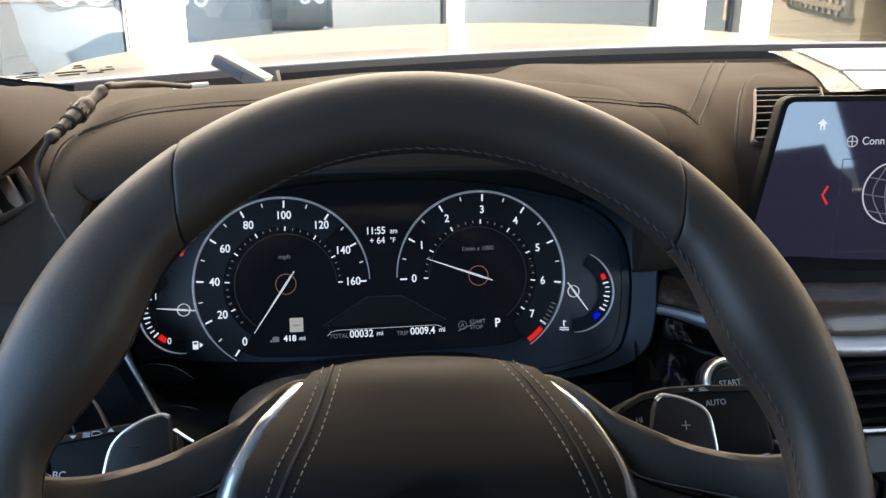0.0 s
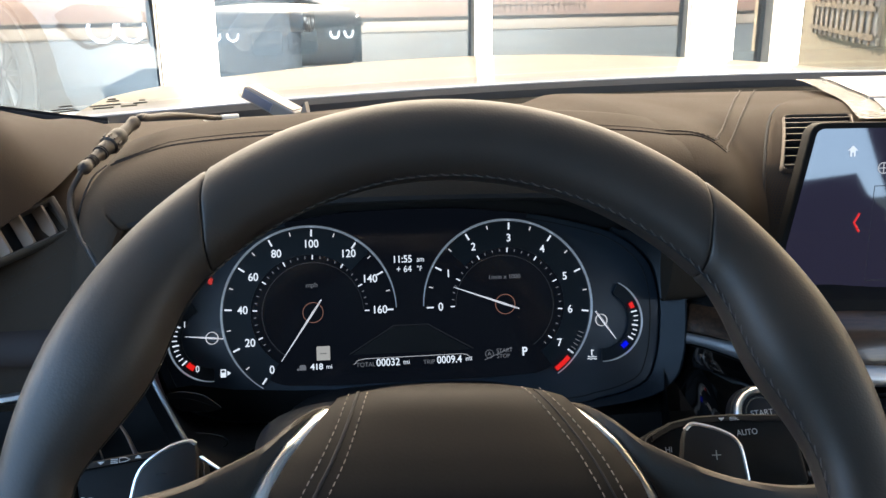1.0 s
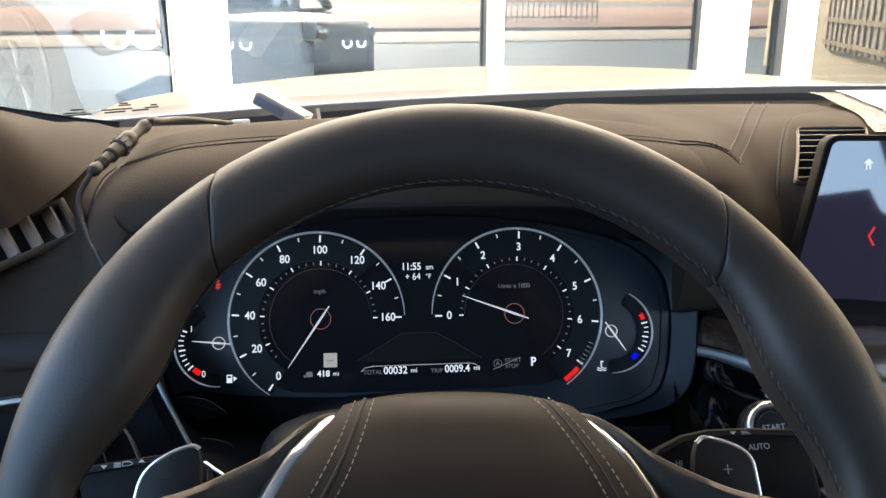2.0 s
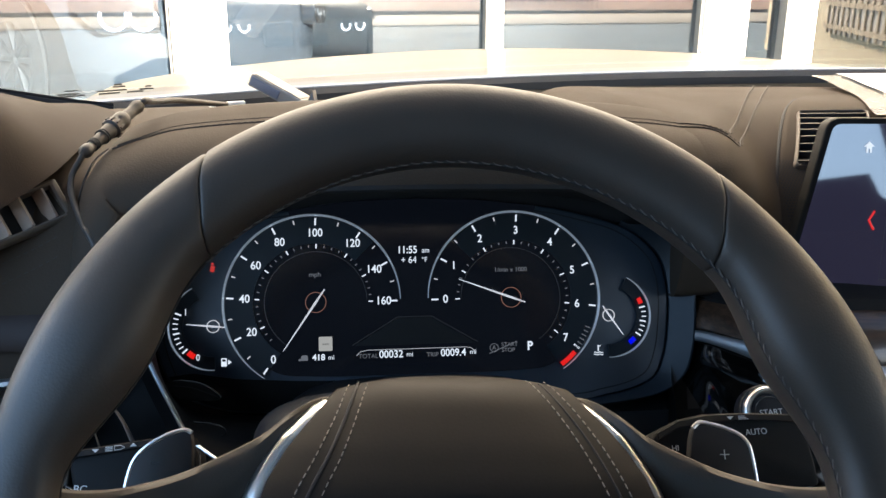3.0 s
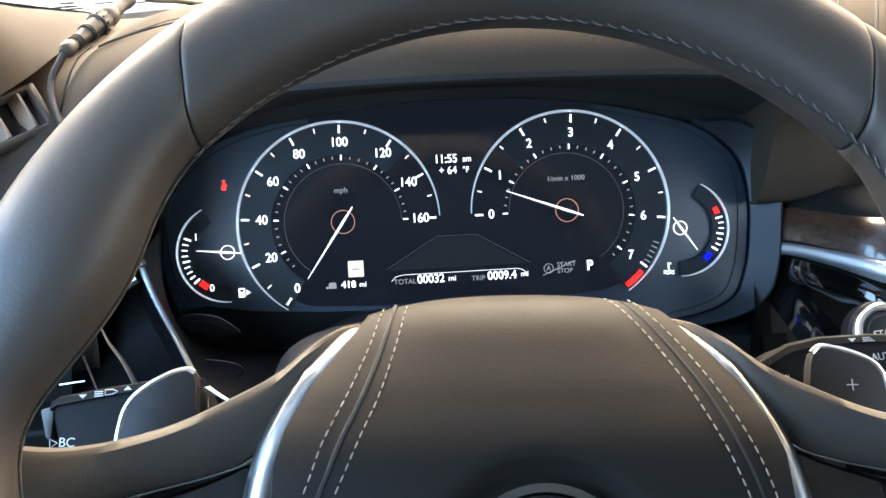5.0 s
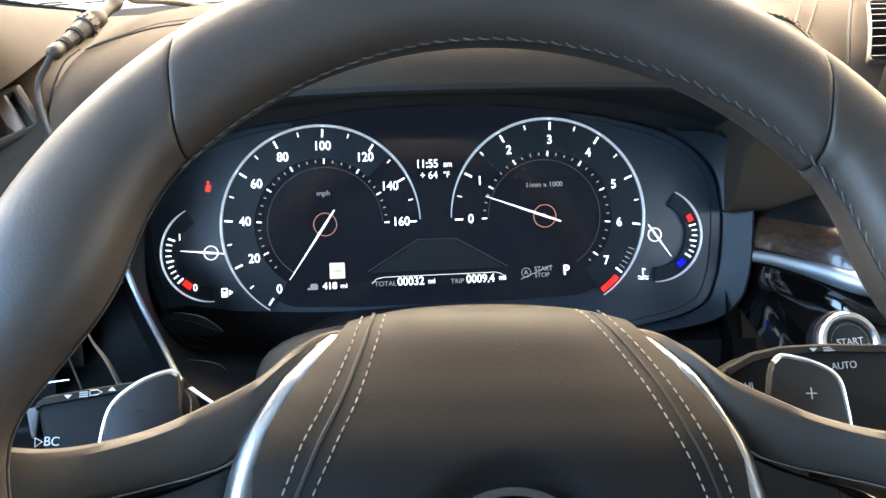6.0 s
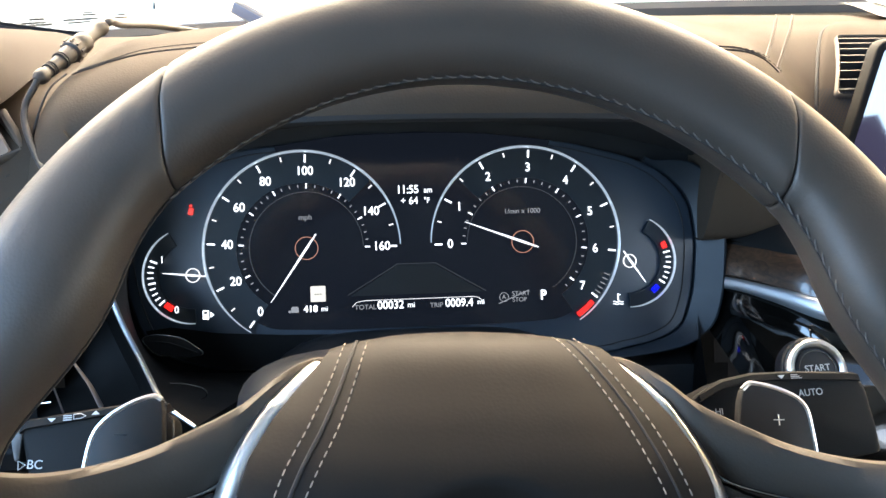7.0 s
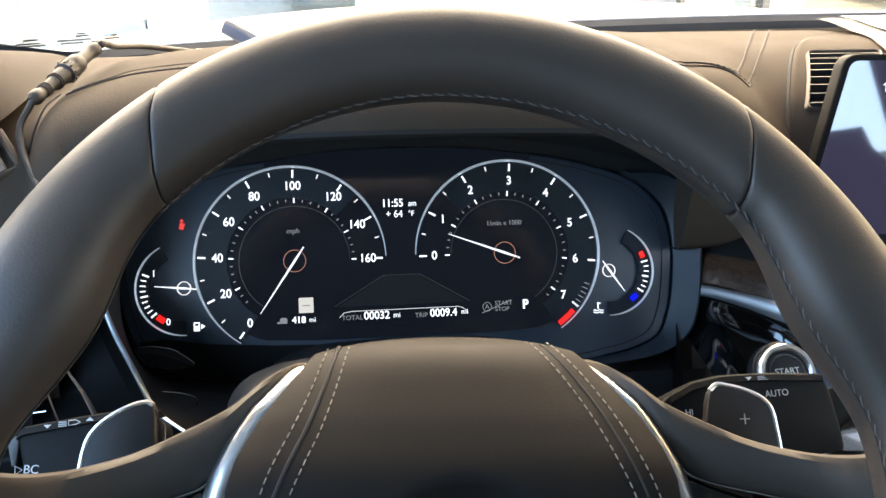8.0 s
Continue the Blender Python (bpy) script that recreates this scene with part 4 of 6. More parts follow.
# side walls of the housing
o = [Vector((p.x, p.y, 0)) for p in smooth_path([(0.162, 0.0550, 0), (0.180, 0.0440, 0), (0.1945, 0.0265, 0), (0.1988, 0.0, 0), (0.1968, -0.03, 0), (0.1928, -0.048, 0), (0.1855, -0.0635, 0), (0.1685, -0.0725, 0), (0.148, -0.0768, 0), (0.12, -0.081, 0)], 4)]
rings = [[], [], [], [], [], []]
for i, p in enumerate(o):
    d = o[min(i + 1, len(o) - 1)] - o[max(i - 1, 0)]
    nrm = Vector((-d.y, d.x, 0)).normalized()
    w = (mix(1.0, 0.15, smooth(0.190, 0.165, p.x)) if p.y > 0 else mix(1.0, 0.25, smooth(-0.05, -0.083, p.y)))
    for r, (a, z) in zip(rings, ((0.0, -0.008), (0.0004, -0.0025), (0.008, 0.0035), (0.0158, 0.0095), (0.0176, 0.0088), (0.0182, -0.03))):
        r.append(p + nrm * a * w + Vector((0, 0, z * (w if z > 0 else 1))))
part("housing_side", loft(rings, closed=False), HOUSING, cluster)
part("housing_back", box(-0.215, -0.1, -0.03, 0.215, 0.092, -0.0135, 0.004), MATT, cluster)
inv = CLUSTER.inverted()
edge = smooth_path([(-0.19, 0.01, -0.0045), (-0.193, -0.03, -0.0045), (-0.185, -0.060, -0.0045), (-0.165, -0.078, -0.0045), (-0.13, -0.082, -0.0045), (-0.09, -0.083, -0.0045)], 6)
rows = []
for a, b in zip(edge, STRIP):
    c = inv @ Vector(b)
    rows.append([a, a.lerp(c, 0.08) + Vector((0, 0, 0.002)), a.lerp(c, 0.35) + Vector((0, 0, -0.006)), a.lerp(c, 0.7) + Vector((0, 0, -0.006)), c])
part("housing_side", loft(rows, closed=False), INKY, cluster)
part("housing_roof", loft([[(-0.2 + 0.4 * i / 20, 0.086 - 0.028 * abs(i / 10 - 1) ** 2.4 + b, z) for i in range(21)] for b, z in ((0.0, -0.006), (0.003, 0.02), (0.006, 0.055))], closed=False), MATT, cluster)
part("housing_foot", loft([[(-0.1 + 0.2 * i / 20, -0.058 - 0.003 * abs(i / 10 - 1) ** 2 - 0.02 * abs(i / 10 - 1) ** 6 - b, z) for i in range(21)] for b, z in ((-0.001, -0.003), (0.0, 0.004), (0.006, 0.014), (0.016, 0.03), (0.03, 0.07))], closed=False), PLASTIC, cluster)
o = rounded([(-0.06, -0.056), (-0.10, -0.054), (-0.115, -0.045), (-0.14, 0.0), (-0.125, 0.05), (-0.074, 0.069), (-0.02, 0.055), (0.02, 0.055), (0.074, 0.069), (0.125, 0.05), (0.14, 0.0), (0.115, -0.045), (0.10, -0.054), (0.06, -0.056)], 0.03, 4)
part("display", slab(o, -0.006, -0.0015), DISPLAY, cluster, "black glass display")
ZF = 0.0006


def polar(cx, r, deg, cy=0.0):
    return cx + r * math.cos(radians(deg)), cy + r * math.sin(radians(deg))


def mark(cx, cy, deg, r0, r1, wide, mat, parent):
    """A short tick on a dial."""
    x, y = polar(cx, (r0 + r1) / 2, deg, cy)
    return part("tick", shifted(box(-(r1 - r0) / 2, -wide / 2, 0, (r1 - r0) / 2, wide / 2, 0.0004), pose(x, y, ZF, 0, 0, deg)), mat, parent, clean=False)


def ring_arc(cx, cy, r, w, h, a0, a1, steps=60):
    rings = []
    for i in range(steps + 1):
        q = radians(mix(a0, a1, i / steps))
        k = w * (0.35 + 0.65 * min(1, 6 * min(i, steps - i) / steps))
        rings.append([(cx + (r + k * math.cos(a)) * math.cos(q), cy + (r + k * math.cos(a)) * math.sin(q), 0.0005 + h * max(-0.2, math.sin(a))) for a in (2 * math.pi * j / 8 for j in range(8))])
    return loft(rings)


def needle(cx, cy, deg, tip, tail, wide, parent, tick=LIT_WHITE):
    n = part("needle", shifted(slab([(-tail, -wide * 0.5), (0.0, -wide), (tip * 0.5, -wide * 0.62), (tip, -wide * 0.2), (tip, wide * 0.2), (tip * 0.5, wide * 0.62), (0.0, wide), (-tail, wide * 0.5)], 0.0014, 0.0020, 0.0002), pose(cx, cy, 0, 0, 0, deg)), LIT_WHITE, parent, "slim white needle")
    part("needle_edge", shifted(slab([(-tail * 0.9, -wide * 0.25), (tip * 0.6, -wide * 0.15), (tip * 0.6, wide * 0.1), (-tail * 0.9, wide * 0.25)], 0.0019, 0.0022), pose(cx, cy, 0, 0, 0, deg)), LIT_ORANGE, n)
    return n


# numerals, as angle and radius round each needle's hub; the rings stand a little further out
SPEED = [(232.7, 0.0526), (203.8, 0.0520), (175.9, 0.0527), (147.1, 0.0525), (119.9, 0.0527), (89.9, 0.0523), (57.3, 0.0521), (28.5, 0.0500), (-0.2, 0.0507)]
REVS = [(180.2, 0.0503), (149.7, 0.0501), (116.6, 0.0507), (84.0, 0.0517), (52.8, 0.0524), (22.2, 0.0522), (-7.0, 0.0515), (-37.8, 0.0521)]
HUB_X, RING_X = 0.074, 0.0765


def from_ring(side, numerals):
    """The numerals' angles as seen from the middle of the ring."""
    out = []
    for deg, r in numerals:
        x, y = polar(side * (HUB_X - RING_X), r, deg)
        a = math.degrees(math.atan2(y, x))
        out.append(a + 360 if a < -90 else a)
    return out


SPEED_A, REVS_A = from_ring(-1, SPEED), from_ring(1, REVS)


def mph(v):
    return table([(20 * i, a) for i, a in enumerate(SPEED_A)], v)


def rpm(v):
    return table([(i, a) for i, a in enumerate(REVS_A)] + [(8, 2 * REVS_A[7] - REVS_A[6])], v)


def dial(name, side, names, numerals, angles, minor, inner, a0, a1, label):
    cx, hx = side * RING_X, side * HUB_X
    d = part(name, shifted(ring_mesh(0.0445, 0.0645, -0.0014, -0.0009, *((a0, 44) if cx < 0 else (136, a1))), Matrix.Translation((cx, 0, 0))), DIAL, cluster, label, clean=False)
    part("ring", ring_arc(cx, 0, R, 0.0009, 0.0022, a0, a1, 90), RING, d, "bright blue-white ring")
    part("inner_edge", shifted(ring_mesh(0.0381, 0.0385, -0.0008, -0.0004, a0, a1), Matrix.Translation((hx, 0, 0))), LIT_DIM, d, clean=False)
    for w, a, (deg, r) in zip(names, angles, numerals):
        mark(cx, 0, a, 0.0583, 0.0636, 0.0012, LIT_WHITE, d)
        lettering("numeral", w, 0.0084, d, LIT_WHITE, *polar(hx, r, deg), ZF, wide=0.92, bold=0.012)
    for a in minor:
        mark(cx, 0, a, 0.0602, 0.0632, 0.0009, LIT_SOFT, d)
    for a, big in inner:
        mark((cx + hx) / 2, 0, a, 0.0406 if big else 0.0413, 0.0440 if big else 0.0431, 0.0009 if big else 0.0007, LIT_WHITE if big else LIT_GREY, d)
    part("hub_ring", shifted(ring_mesh(0.0074, 0.0078, 0.001, 0.0014, steps=40), Matrix.Translation((hx, 0, 0))), LIT_ORANGE, d)
    return d


speedo = dial("speedometer", -1, [str(v) for v in range(0, 161, 20)], SPEED, SPEED_A, [mph(v) for v in range(10, 160, 20)],
              [(mph(v), v % 20 == 0) for v in range(5, 161, 5) if v > 9], 237, 1, "speedometer dial in miles per hour")
tacho = dial("tachometer", 1, [str(v) for v in range(0, 8)], REVS, REVS_A, [rpm(v + 0.5) for v in range(0, 6)],
             [(rpm(v / 4), v % 4 == 0) for v in range(0, 30)], 179, -57, "rev counter dial")
for i in range(6):
    mark(RING_X, 0, rpm(6.5 + 0.1 * i), 0.0592, 0.0634, 0.0006, LIT_GREY, tacho)
part("red_zone", shifted(ring_mesh(0.0607, 0.0642, ZF, ZF + 0.0004, rpm(7.12), rpm(7.52), 10), Matrix.Translation((RING_X, 0, 0))), LIT_RED, tacho, "red warning zone", clean=False)
needle(-0.074, 0, 235.5, 0.0435, 0.0115, 0.00075, speedo)
needle(0.074, 0, 159.6, 0.0425, 0.0115, 0.00075, tacho)
lettering("unit", "mph", 0.0052, speedo, LIT_GREY, -0.0744, 0.0208, ZF)
lettering("unit", "1/min x 1000", 0.0048, tacho, LIT_GREY, 0.0744, 0.0212, ZF)
lettering("clock", "11:55", 0.0078, cluster, LIT_WHITE, -0.0045, 0.0379, ZF, wide=0.88, bold=0.012)
lettering("clock_half", "am", 0.0058, cluster, LIT_WHITE, 0.0095, 0.0374, ZF, wide=0.85)
lettering("outside_temperature", "+ 64", 0.0072, cluster, LIT_WHITE, -0.0035, 0.0302, ZF, wide=0.9)
lettering("temperature_unit", "°F", 0.0055, cluster, LIT_WHITE, 0.0085, 0.0302, ZF, wide=0.9)
lettering("caption", "TOTAL", 0.0046, cluster, LIT_GREY, -0.0356, -0.0414, ZF)
lettering("total_distance", "00032", 0.0078, cluster, LIT_WHITE, -0.0185, -0.0405, ZF, wide=0.92, bold=0.012)
lettering("unit", "mi", 0.0052, cluster, LIT_WHITE, -0.0045, -0.0408, ZF)
lettering("caption", "TRIP", 0.0046, cluster, LIT_GREY, 0.0128, -0.0417, ZF)
lettering("trip_distance", "0009.4", 0.0078, cluster, LIT_WHITE, 0.0285, -0.0407, ZF, wide=0.9, bold=0.012)
lettering("unit", "mi", 0.0052, cluster, LIT_WHITE, 0.0435, -0.0405, ZF)
lettering("range", "418", 0.0062, cluster, LIT_WHITE, -0.0725, -0.0412, ZF, bold=0.025)
lettering("unit", "mi", 0.0048, cluster, LIT_WHITE, -0.0632, -0.0414, ZF)
lettering("gear", "P", 0.0092, cluster, LIT_WHITE, 0.0873, -0.0375, ZF, wide=0.9, bold=0.025)
lettering("stop_caption", "START", 0.0043, cluster, LIT_GREY, 0.0716, -0.0358, ZF)
lettering("stop_caption", "STOP", 0.0043, cluster, LIT_GREY, 0.0705, -0.0400, ZF)
lettering("stop_letter", "A", 0.0046, cluster, LIT_GREY, 0.0597, -0.0379, ZF)
part("stop_ring", shifted(ring_mesh(0.0029, 0.0033, 0, 0.0004, steps=28), Matrix.Translation((0.0597, -0.0379, ZF))), LIT_GREY, cluster, clean=False)
part("stop_slash", shifted(box(-0.0115, -0.00025, 0, 0.0115, 0.00025, 0.0004), pose(0.0665, -0.0379, ZF + 0.0002, 0, 0, 22)), LIT_GREY, cluster, clean=False)
sign = part("speed_sign", slab(rounded([(-0.0723, -0.0364), (-0.0622, -0.0364), (-0.0622, -0.0258), (-0.0723, -0.0258)], 0.0006, 3), ZF, ZF + 0.0004), LIT_SIGN, cluster, "cream sign tile", clean=False)
for i in range(3):
    part("dash", box(-0.0695 + 0.0017 * i, -0.0316, ZF + 0.0004, -0.0683 + 0.0017 * i, -0.0310, ZF + 0.0007), MATT, sign, clean=False)
# small lit pictograms
pump = part("range_icon", slab([(-0.0855, -0.0432), (-0.0805, -0.0432), (-0.0805, -0.0400), (-0.0815, -0.0392), (-0.0845, -0.0392), (-0.0855, -0.0400)], ZF, ZF + 0.0004), LIT_GREY, cluster, clean=False)
part("wheel", shifted(disc(0.0009, 0, 0.0004, steps=12), Matrix.Translation((-0.0865, -0.0425, ZF))), LIT_GREY, pump, clean=False)
for pts in (((-0.0445, -0.0408), (-0.0415, -0.0378), (-0.036, -0.0368), (0.0385, -0.0366), (0.042, -0.0374), (0.0457, -0.0402)),):
    part("info_line", tube([(x, y, ZF) for x, y in pts], 0.0002, 5), LIT_SOFT, cluster)
for s in (-1, 1):
    part("road_line", tube([(s * 0.0133, -0.0128, ZF - 0.001), (s * 0.0475, -0.0330, ZF - 0.001)], 0.0003, 5), LIT_DIM, cluster)
part("horizon_line", tube([(-0.0135, -0.0126, ZF - 0.001), (0.0135, -0.0126, ZF - 0.001)], 0.00025, 5), LIT_DIM, cluster)
part("road_field", slab([(-0.0455, -0.0335), (0.0455, -0.0335), (0.0125, -0.0135), (-0.0125, -0.0135)], -0.0014, -0.0008), glowing("road_grey", (0.22, 0.3, 0.36), 0.014, (0.002, 0.002, 0.003)), cluster, clean=False)


def small_gauge(name, s, label):
    cx, cy = s * 0.1498, -0.0158
    a0, a1 = (118, 272) if s < 0 else (62, -92)
    g = part(name, shifted(ring_mesh(0.0225, 0.0315, -0.0032, -0.0012, a0, a1, 40), Matrix.Translation((cx, cy, 0))), DIAL, cluster, label, clean=False)
    part("ring", ring_arc(cx, cy, 0.0322, 0.0007, 0.0022, a0, a1, 50), RING, g, "bright blue-white arc")
    part("hub_ring", shifted(ring_mesh(0.0042, 0.0048, -0.001, 0.0004, steps=28), Matrix.Translation((cx, cy, 0))), LIT_SOFT, g)
    return g, cx, cy


fuel, fx, fy = small_gauge("fuel_gauge", -1, "half-moon fuel gauge")
for i in range(9):
    mark(fx, fy, mix(159, 221, i / 8), 0.0255 if i % 4 else 0.0245, 0.0292, 0.0008 if i % 4 else 0.0011, LIT_WHITE, fuel)
lettering("numeral", "1", 0.0066, fuel, LIT_WHITE, -0.1695, -0.0050, ZF, wide=0.9)
lettering("numeral", "0", 0.0066, fuel, LIT_WHITE, -0.1607, -0.0385, ZF, wide=0.9)
part("reserve_mark", shifted(ring_mesh(0.0238, 0.0278, ZF, ZF + 0.0004, 226, 239, 6), Matrix.Translation((fx, fy, 0))), LIT_RED, fuel, "red reserve mark", clean=False)
needle(fx, fy, 174, 0.0195, 0.0085, 0.0007, fuel)
temp, tx, ty = small_gauge("temperature_gauge", 1, "half-moon coolant temperature gauge")
for i in range(7):
    mark(tx, ty, mix(12, -34, i / 6), 0.0258 if i % 3 else 0.0245, 0.0292, 0.0008 if i % 3 else 0.0011, LIT_WHITE, temp)
part("hot_mark", shifted(ring_mesh(0.025, 0.0285, ZF, ZF + 0.0004, 28, 18, 6), Matrix.Translation((tx, ty, 0))), LIT_RED, temp, "red hot mark", clean=False)
part("cold_mark", shifted(ring_mesh(0.0245, 0.0282, ZF, ZF + 0.0004, -43, -55, 6), Matrix.Translation((tx, ty, 0))), LIT_BLUE, temp, "blue cold mark", clean=False)
needle(tx, ty, -56, 0.0185, 0.0085, 0.0007, temp)
# belt warning, pump and coolant pictograms
belt = part("belt_warning", shifted(slab(rounded([(-0.0013, -0.0036), (0.0013, -0.0036), (0.0019, 0.0), (0.0011, 0.0022), (-0.0011, 0.0022), (-0.0019, 0.0)], 0.0006, 2), 0, 0.0004), Matrix.Translation((-0.1505, 0.0278, -0.0034)) @ Matrix.Diagonal((0.85, 0.85, 1, 1))), LIT_BELT, cluster, "red belt warning light", clean=False)
part("dot", shifted(disc(0.0012, 0, 0.0004, steps=14), Matrix.Translation((-0.1505, 0.0310, -0.0034)) @ Matrix.Diagonal((0.85, 0.85, 1, 1))), LIT_BELT, belt, clean=False)
pumpicon = part("pump_icon", shifted(slab([(-0.002, -0.003), (0.002, -0.003), (0.002, 0.003), (-0.002, 0.003)], 0, 0.0004), Matrix.Translation((-0.1425, -0.0426, -0.0034))), LIT_WHITE, cluster, "white fuel pump pictogram", clean=False)
part("window", shifted(slab([(-0.0012, 0.0006), (0.0012, 0.0006), (0.0012, 0.0022), (-0.0012, 0.0022)], 0.0004, 0.0006), Matrix.Translation((-0.1425, -0.0426, -0.0034))), MATT, pumpicon, clean=False)
part("strap", shifted(box(-0.0026, -0.0004, 0, 0.0026, 0.0004, 0.0004), pose(-0.1505, 0.0272, -0.0033, 0, 0, 38)), LIT_BELT, belt, clean=False)
part("arrow", shifted(slab([(0.0, -0.0018), (0.0026, 0.0), (0.0, 0.0018)], 0, 0.0004), Matrix.Translation((-0.1395, -0.0426, -0.0034))), LIT_WHITE, pumpicon, clean=False)
cool = part("coolant_icon", box(0.1409, -0.0432, -0.0034, 0.1417, -0.0385, -0.003), LIT_WHITE, cluster, "white coolant pictogram", clean=False)
part("flag", box(0.1417, -0.0396, -0.0034, 0.1432, -0.0389, -0.003), LIT_WHITE, cool, clean=False)
for dy in (0.0442, 0.0458):
    part("wave", tube([(0.1378 + 0.0009 * k, -dy + 0.00045 * math.sin(k * 1.6), -0.0032) for k in range(9)], 0.0003, 4), LIT_WHITE, cool)
oval = part("light_sensor", shifted(slab(rounded([(-0.022, 0.006), (-0.012, 0.0085), (0.006, 0.0055), (0.021, -0.006), (0.012, -0.0085), (-0.012, -0.006)], 0.006, 4), -0.006, -0.0022, 0.001), Matrix.Translation((-0.164, -0.0625, 0))), PLASTIC, cluster, "dark lens-shaped recess")
part("crease", tube(smooth_path([(-0.182, -0.0585, -0.0018), (-0.166, -0.0605, -0.0014), (-0.148, -0.0675, -0.0018)], 5), 0.0004, 5), MATT, oval)
part("lip", tube([(p.x - 0.164, p.y - 0.0625, -0.0024) for p in rounded([(-0.022, 0.006), (-0.012, 0.0085), (0.006, 0.0055), (0.021, -0.006), (0.012, -0.0085), (-0.012, -0.006)], 0.006, 4)], 0.00045, 5, loop=True), DARKCHROME, oval)


# ---- the steering wheel ----
WHEEL = pose(0.002, 0.3156, 0.8794, 53.65) @ pose(0, 0, 0, 0, 0, -2.3)
wheel = thing("steering_wheel", WHEEL, "black leather sports steering wheel with satin chrome spokes", "steering wheel")


def rim_ring(deg, scale=1.0):
    """A section of the rim at an angle: fuller at the thumb rests, thinner at the sides."""
    off = abs(((deg - 90 + 180) % 360) - 180)
    r = 0.0185 + 0.0038 * math.exp(-((off - 66) / 11) ** 2) - (0.0044 if 90 < deg % 360 < 270 else 0.0016) * math.exp(-((off - 87) / 8) ** 2) - 0.0042 * smooth(86, 108, off)
    outer = 0.1883
    q = radians(deg)
    d, k = Vector((math.cos(q), math.sin(q), 0)), outer - r
    ring = []
    for j in range(28):
        a = 2 * math.pi * j / 28
        c, s = math.cos(a), math.sin(a)
        rr = 0.98 * r * (1 + (0.05 * math.cos(2 * a)))
        c, s = math.copysign(abs(c) ** 0.86, c), math.copysign(abs(s) ** 0.86, s)
        ring.append(d * (k + rr * scale * c) + Vector((0, 0, rr * scale * s)))
    return ring


def seam_lean(deg, a):
    """The two upper seams lean: their inner ends sit lower than their outer ones."""
    lean = 9.5 * (0.5 - 0.5 * math.cos(a))
    return lean * (math.exp(-((deg - 126.8) / 9) ** 2) - math.exp(-((deg - 51.6) / 9) ** 2))


def rim_section(a0, a1, n):
    rings = []
    steps = [(a0, 0.90), (a0 + 0.12, 0.965), (a0 + 0.35, 0.99)] + [(mix(a0 + 0.8, a1 - 0.8, i / n), 1.0) for i in range(n + 1)] + [(a1 - 0.35, 0.99), (a1 - 0.12, 0.965), (a1, 0.90)]
    for deg, e in steps:
        turned = []
        for j, p in enumerate(rim_ring(deg, e)):
            turned.append(Matrix.Rotation(radians(seam_lean(deg, 2 * math.pi * j / 28)), 3, "Z") @ p)
        rings.append(turned)
    return loft(rings)


part("rim_top", rim_section(51.6, 126.8, 48), RIM, wheel, "smooth leather upper rim")
part("rim_side", rim_section(126.8, 205, 40), RIM, wheel)
part("rim_side", rim_section(-25, 51.6, 40), RIM, wheel)
part("rim_bottom", rim_section(205, 335, 60), RIM, wheel)


def rim_inner(deg, tilt, lift=0.0):
    off = abs(((deg - 90 + 180) % 360) - 180)
    r = 0.0185 + 0.0038 * math.exp(-((off - 66) / 11) ** 2) - (0.0044 if 90 < deg % 360 < 270 else 0.0016) * math.exp(-((off - 87) / 8) ** 2) - 0.0042 * smooth(86, 108, off)
    q, a = radians(deg), radians(180 - tilt)
    rr = r * (1 + 0.05 * math.cos(2 * a)) + lift
    k = 0.1883 - r
    return Vector((math.cos(q) * (k + rr * math.cos(a)), math.sin(q) * (k + rr * math.cos(a)), rr * math.sin(a)))


def seam_tilt(deg):
    return 6 + 11 * smooth(80, 40, deg) - 9 * smooth(95, 125, deg)


part("rim_seam", tube([rim_inner(a, seam_tilt(a) - 3, -0.0004) for a in range(-24, 206, 3)], 0.0006, 5), MATT, wheel)
bm = bmesh.new()
for i in range(78):
    a = -22 + 2.05 * i
    t = seam_tilt(a)
    add_tube(bm, [rim_inner(a + 0.2, t - 1.6, -0.0001), rim_inner(a + 0.7, t - 0.2, 0.0003), rim_inner(a + 1.3, t + 1.6, 0.0003), rim_inner(a + 1.8, t + 2.8, -0.0001)], lambda u: 0.00036 * (0.6 if u in (0.0, 1.0) else 1.0), 5)
tagged(part("rim_stitching", bm, RIMTHREAD, wheel, "dark grey slanted stitching", clean=False), kind="stuff")


HUB_Z = [(-0.09, -0.03), (-0.06, -0.016), (-0.03, -0.010), (0.0, -0.0125), (0.02, -0.020), (0.035, -0.0275), (0.047, -0.034), (0.054, -0.0395), (0.058, -0.0445), (0.0605, -0.050)]
HUB_Z = [(p.x, p.y) for p in smooth_path([(a, b, 0) for a, b in HUB_Z], 6)]


def hub_z(x, y):
    """Height of the airbag cover's skin over the wheel's plane."""
    mid = table(HUB_Z, y)
    return mid - 0.0075 * (abs(x) / max(0.03, hub_half(y))) ** 3.2


def hub_half(y):
    return table([(-0.085, 0.048), (-0.07, 0.064), (-0.045, 0.080), (-0.02, 0.0865), (0.0, 0.0862), (0.012, 0.083), (0.025, 0.0765), (0.037, 0.0685), (0.047, 0.061), (0.054, 0.0562), (0.0605, 0.053)], y)


